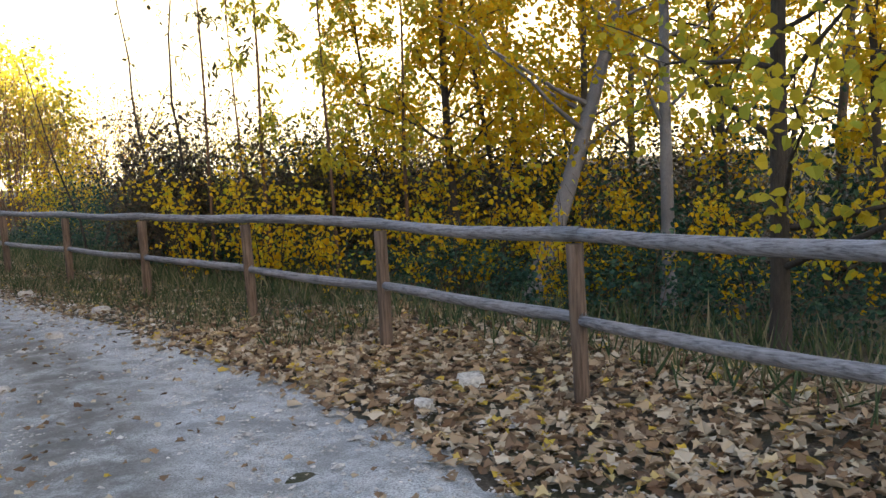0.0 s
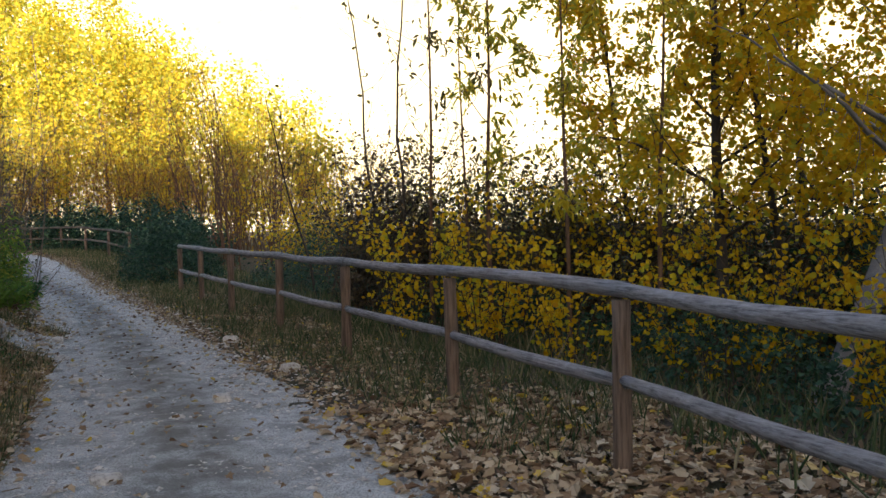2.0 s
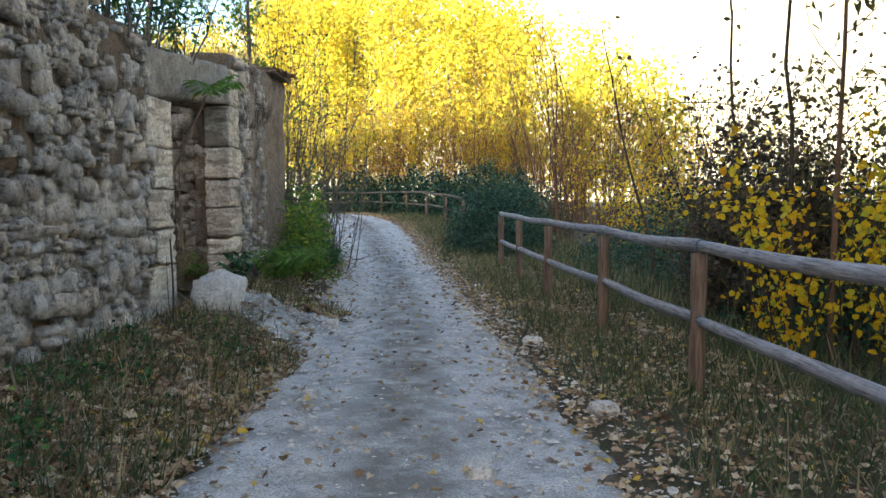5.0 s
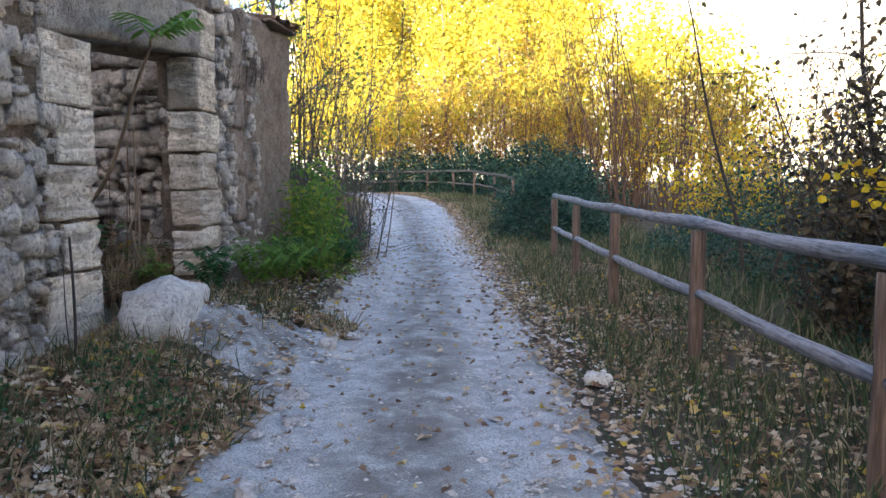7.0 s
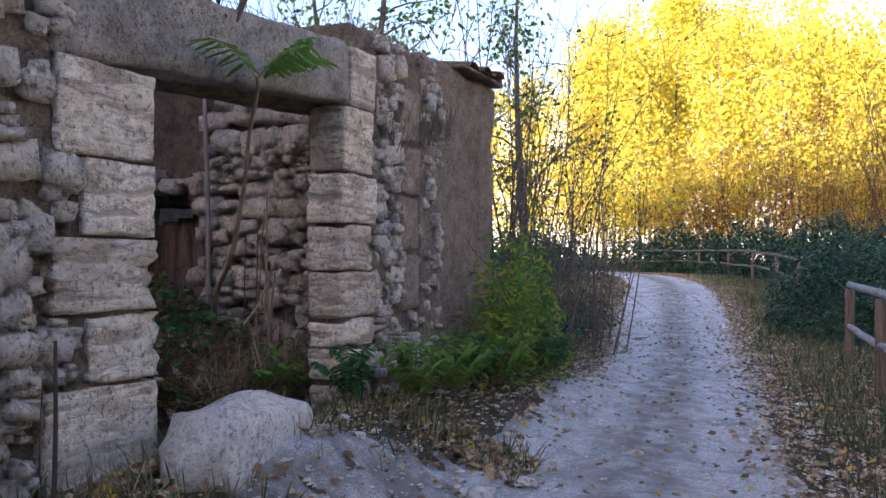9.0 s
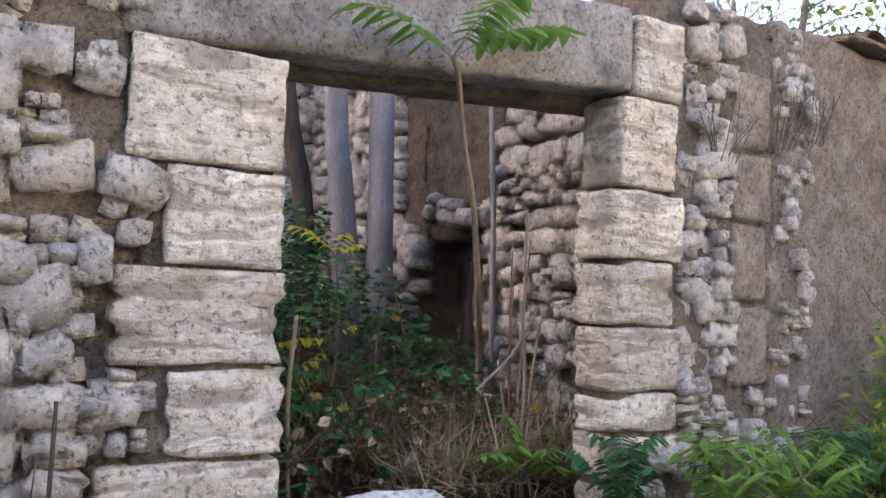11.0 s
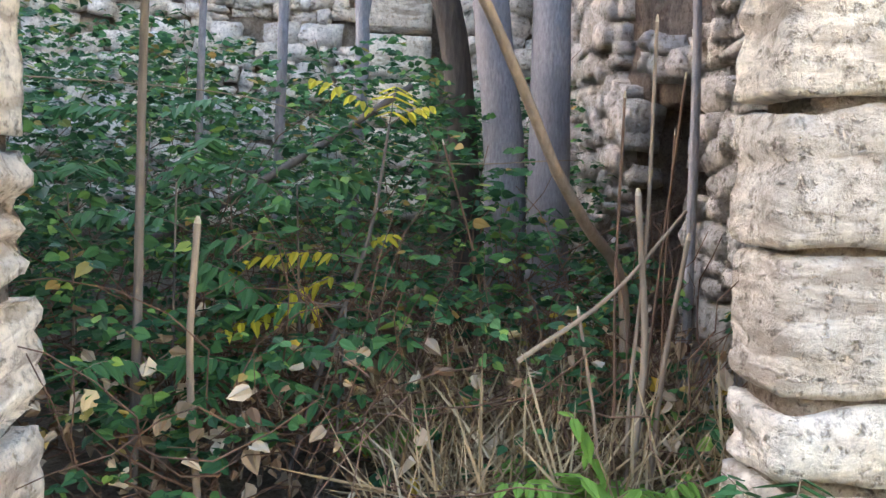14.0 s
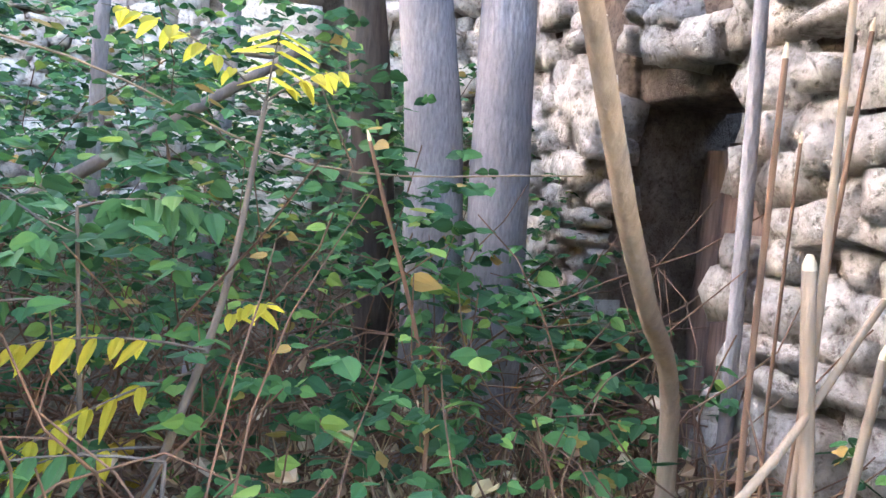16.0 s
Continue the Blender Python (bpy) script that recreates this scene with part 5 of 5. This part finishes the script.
x, y = verge(34000, 0.15, 2.4, 1, 6.0, 30)
clump = np.array([noise.noise((a * 1.3, b * 1.3, 9)) for a, b in zip(x, y)]) > -0.22
blades("grass", "dark green verge grass along the fence", x[clump], y[clump], 0.2, "grass")
x, y = verge(9000, 1.6, 4.5, 1, 1, 26)
blades("grass", "taller rough grass behind the fence", x, y, 0.34, "grass")
x, y = verge(26000, 0.0, 2.2, -1, 3.0, 30)
clump = np.array([noise.noise((a * 1.1, b * 1.1, 4)) for a, b in zip(x, y)]) > -0.12
blades("grass", "tufts of grass and weeds below the house wall", x[clump], y[clump], 0.17, "grass")
x, y = verge(5200, 0.1, 2.0, -1, 3.0, 20)
blades("dry_grass", "brown dry stalks below the house wall", x, y, 0.22, "straw", upright=0.5)
pts = np.array([house(u, n, 0.36) for u, n in zip(RNG.uniform(0.9, 2.1, 2200), RNG.uniform(0.3, 1.6, 2200))])
blades("dry_grass", "tangled dry straw behind the doorway", pts[:, 0], pts[:, 1], 0.35, "straw", upright=0.5, up_z=pts[:, 2] + RNG.uniform(0, 0.12, 2200))
pts = np.array([house(u, n, wall_top(u) - 0.03) for u, n in zip(RNG.uniform(-1.3, 3.4, 900), RNG.uniform(0.05, 0.45, 900))])
blades("dry_grass", "dry grass growing on the broken wall top", pts[:, 0], pts[:, 1], 0.22, "straw", up_z=pts[:, 2])

def before_house(count):
    u, n = RNG.uniform(-6, 2.3, count), RNG.uniform(-1.3, -0.05, count)
    ok = ~((u > -0.3) & (n > -1.35) & (n < -0.2) & (u < 1.7))
    u, n = u[ok], n[ok]
    return ORIGIN[0] + u * UX - n * UY, ORIGIN[1] + u * UY + n * UX


x, y = before_house(8500)
clump = np.array([noise.noise((a * 1.9, b * 1.9, 7)) for a, b in zip(x, y)]) > -0.15
blades("grass", "dark grass tufts at the foot of the house front", x[clump], y[clump], 0.17, "grass")
x, y = before_house(2500)
blades("dry_grass", "brown bent stalks at the foot of the house front", x, y, 0.26, "straw", upright=0.3)
for i in range(9):
    x, y, _ = house(-5 + 0.55 * i + RNG.normal(0, 0.15), -0.6 + max(-0.3, min(0.3, RNG.normal(0, 0.3))), 0)
    mound("weed_clump", "low clump of dark green weeds below the wall", "weeds", [(x, y, 0.35, 0.2)], "leaf_green", 330, 0.04, "oval", 0.2, "weed clumps")
x, y, _ = house(1.5, 7.4, 0)
shrub("back_shrub", x, y, gz(x, y), "bright green shrub behind the gap in the rear wall", "shrub", 5.5, 1.2, 16, "twig", "leaf_bright", 2600, 0.11, "", "oval", 6, 0.15, 0.02)

# plants on the wall top
for u, n, h, c in [(-0.9, 0.6, 1.5, 700), (-0.2, 0.9, 1.4, 600), (0.5, 1.0, 1.2, 350)]:
    o = house(u, 0.3, 2.66)
    shrub("wall_top_shrub", o[0], o[1], 2.7, "green shrub rooted in the broken wall top", "shrub", h, 0.7, 12, "twig", "leaf_green", c, 0.085, "shrubs on the wall", "long", 5, 0.05, 0.012)
for u in (2.5, 3.0, 3.3):
    o = house(u, -0.02, 2.2 + 0.25 * (u - 2.5))
    shrub("wall_tuft", o[0], o[1], o[2], "dry brown tuft hanging from the wall", "plant", 0.35, 0.16, 26, "twig", "leaf_orange", 0, 0.03, "tufts on the wall", "oval", 3, 0.03, 0.003, 0.1)
stem("upright_twig", "thin dead twigs standing by the jamb", [(-0.74, -0.3, 0.1), (-0.73, -0.3, 0.6), (-0.72, -0.28, 1.0)], 0.011, 0.007, "bark_dark", 6, "twig", "", [[(-0.74, -0.3, 0.15), (-0.78, -0.28, 0.5), (-0.76, -0.26, 0.85)]])


# ---- fallen leaves, rocks and gravel ----
def litter(name, label, x, y, size, lift=0.02, shape="maple"):
    n = len(x)
    z = ground_z(x, y) + lift + RNG.uniform(0, 0.03, n)
    v, f = leaf_arrays(np.stack([x, y, z], -1), size * RNG.uniform(0.5, 1.25, n), shape, flat=0.55, droop=0.0, curl=0.3)
    tagged(place(name, fast_mesh(name, v, f, M["litter"])), label, "leaves", kind="stuff")


x, y = verge(13000, -0.35, 2.6, 1, -4, 7.2)
litter("fallen_leaves", "thick carpet of dry tan leaves under the fence", x, y, 0.088)
x, y = verge(22000, -0.3, 1.7, 1, 5.0, 32)
litter("fallen_leaves", "dry leaves strewn along the fence verge", x, y, 0.055)
x, y = verge(12000, -0.25, 1.7, -1, 1, 30)
litter("fallen_leaves", "dry leaves strewn below the house", x, y, 0.06)
x, y = before_house(8500)
litter("fallen_leaves", "brown and tan leaves at the foot of the house front", x, y, 0.065)
x, y = verge(1500, -2.6, -0.1, 1, -3, 26)
litter("fallen_leaves", "scattered pale leaves on the gravel track", x, y, 0.05, 0.065)
x, y = verge(700, -2.2, -0.1, -1, -1, 20)
litter("fallen_leaves", "scattered pale leaves on the gravel track", x, y, 0.05, 0.065)


def gravel(name, label, x, y, size, lift, mat):
    """Small flat stones joined into one mesh."""
    V, F, b = [], [], 0
    oct_v = np.array([(1, 0, 0), (0.5, 0.8, 0.1), (-0.6, 0.7, 0), (-1, -0.1, 0.1), (-0.4, -0.8, 0), (0.6, -0.7, 0.05), (0.1, 0.1, 0.55)])
    oct_f = np.array([(0, 1, 6), (1, 2, 6), (2, 3, 6), (3, 4, 6), (4, 5, 6), (5, 0, 6)])
    z = ground_z(x, y) + lift
    for i in range(len(x)):
        s = size * RNG.uniform(0.4, 1.6) * (1 + (RNG.random() < 0.03) * 1.5)
        a = RNG.uniform(0, 6.28)
        c, sn = math.cos(a), math.sin(a)
        p = oct_v * (1 + RNG.normal(0, 0.18, (7, 1))) * s * np.array((1, 0.75, 0.8))
        V.append(np.stack([p[:, 0] * c - p[:, 1] * sn + x[i], p[:, 0] * sn + p[:, 1] * c + y[i], p[:, 2] + z[i]], -1))
        F.append(oct_f + b)
        b += 7
    tagged(place(name, fast_mesh(name, np.concatenate(V), np.concatenate(F), M[mat])), label, "gravel", kind="stuff")


x, y = verge(24000, -2.9, 0.25, 1, -2, 24)
gravel("gravel", "loose pale gravel on the track", x, y, 0.013, 0.042, "pale_rock")
x, y = verge(1700, -2.6, 0.3, -1, 1, 22)
gravel("gravel", "larger loose stones along the track", x, y, 0.03, 0.03, "pale_rock")


def boulder(name, label, u, n, z, su, sn, sz, seed, mat="pale_rock", cuts=3, turn=0, group=""):
    bm = bmesh.new()
    bmesh.ops.create_cube(bm, size=1)
    bmesh.ops.subdivide_edges(bm, edges=bm.edges[:], cuts=cuts * 2, use_grid_fill=True)
    for v in bm.verts:
        p = v.co.copy()
        sq = max(abs(p.x), abs(p.y), abs(p.z))
        p = p * (0.55 * sq / p.length + 0.45)
        p += Vector(noise.noise_vector(p * 2.2 + Vector((seed, 0, 0)))) * 0.13 + Vector(noise.noise_vector(p * 6 + Vector((seed, 0, 0)))) * 0.03
        v.co = Vector((p.x * su, p.y * sn, p.z * sz))
    for f in bm.faces:
        f.smooth = True
    me = bpy.data.meshes.new(name)
    bm.to_mesh(me)
    bm.free()
    me.materials.append(M[mat])
    tagged(place(name, me, None, "", HOUSE @ pose(u, n, z, 0, 0, turn)), label, "rock", group)


boulder("boulder", "pale squared limestone boulder lying before the doorway", 0.28, -0.36, 0.4, 0.96, 0.46, 0.48, 2.0, turn=8)


def earth_patch():
    """Pale trodden earth running from the doorway to the track."""
    a = np.linspace(-1, 1, 44)
    A, B = np.meshgrid(a, a, indexing="ij")
    u, n = 0.75 + A * 1.15, -0.85 + B * 0.7 - A * 0.12
    x, y = ORIGIN[0] + u * UX - n * UY, ORIGIN[1] + u * UY + n * UX
    rr = np.sqrt(A ** 2 + B ** 2)
    z = ground_z(x, y) + 0.045 - 0.13 * rr ** 3 + bumps(x, y, 0.06, 3.5) + bumps(x, y, 0.03, 11)
    i, j = np.meshgrid(np.arange(43), np.arange(43), indexing="ij")
    q = np.stack([i * 44 + j, (i + 1) * 44 + j, (i + 1) * 44 + j + 1, i * 44 + j + 1], -1).reshape(-1, 4)
    tagged(place("earth_mound", fast_mesh("earth_mound", np.stack([x, y, z], -1).reshape(-1, 3), q, M["road"], True)), "pale trodden earth spilling from the doorway", "earth", kind="structure")


earth_patch()
for i, (u, n, s) in enumerate([(1.3, -1.25, 0.2), (1.0, -0.62, 0.14), (0.0, -1.35, 0.13), (-0.6, -1.5, 0.12), (-1.6, -1.6, 0.14), (-2.4, -1.7, 0.12), (1.8, -1.2, 0.1), (-0.3, -1.0, 0.1)]):
    xx, yy, _ = house(u, n, 0)
    boulder("rock", "small pale limestone rock on the verge", u, n, gz(xx, yy) + s * 0.25, s * 0.9, s * 0.7, s * 0.55, 9.0 + i * 3, cuts=1, turn=i * 40, group="rocks on the verge")
for i, (xx, yy, s) in enumerate([(-3.95, 8.1, 0.17), (-3.4, 6.0, 0.14), (-4.1, 9.6, 0.16), (0.15, 5.6, 0.2), (-0.2, 5.1, 0.13), (-5.9, 11.4, 0.16)]):
    u, n = local(xx, yy)
    boulder("rock", "pale stone lying beside the track", float(u), float(n), gz(xx, yy) + 0.05, s * 1.2, s, s * 0.6, 50.0 + i * 3, cuts=1, turn=i * 50, group="stones by the track")
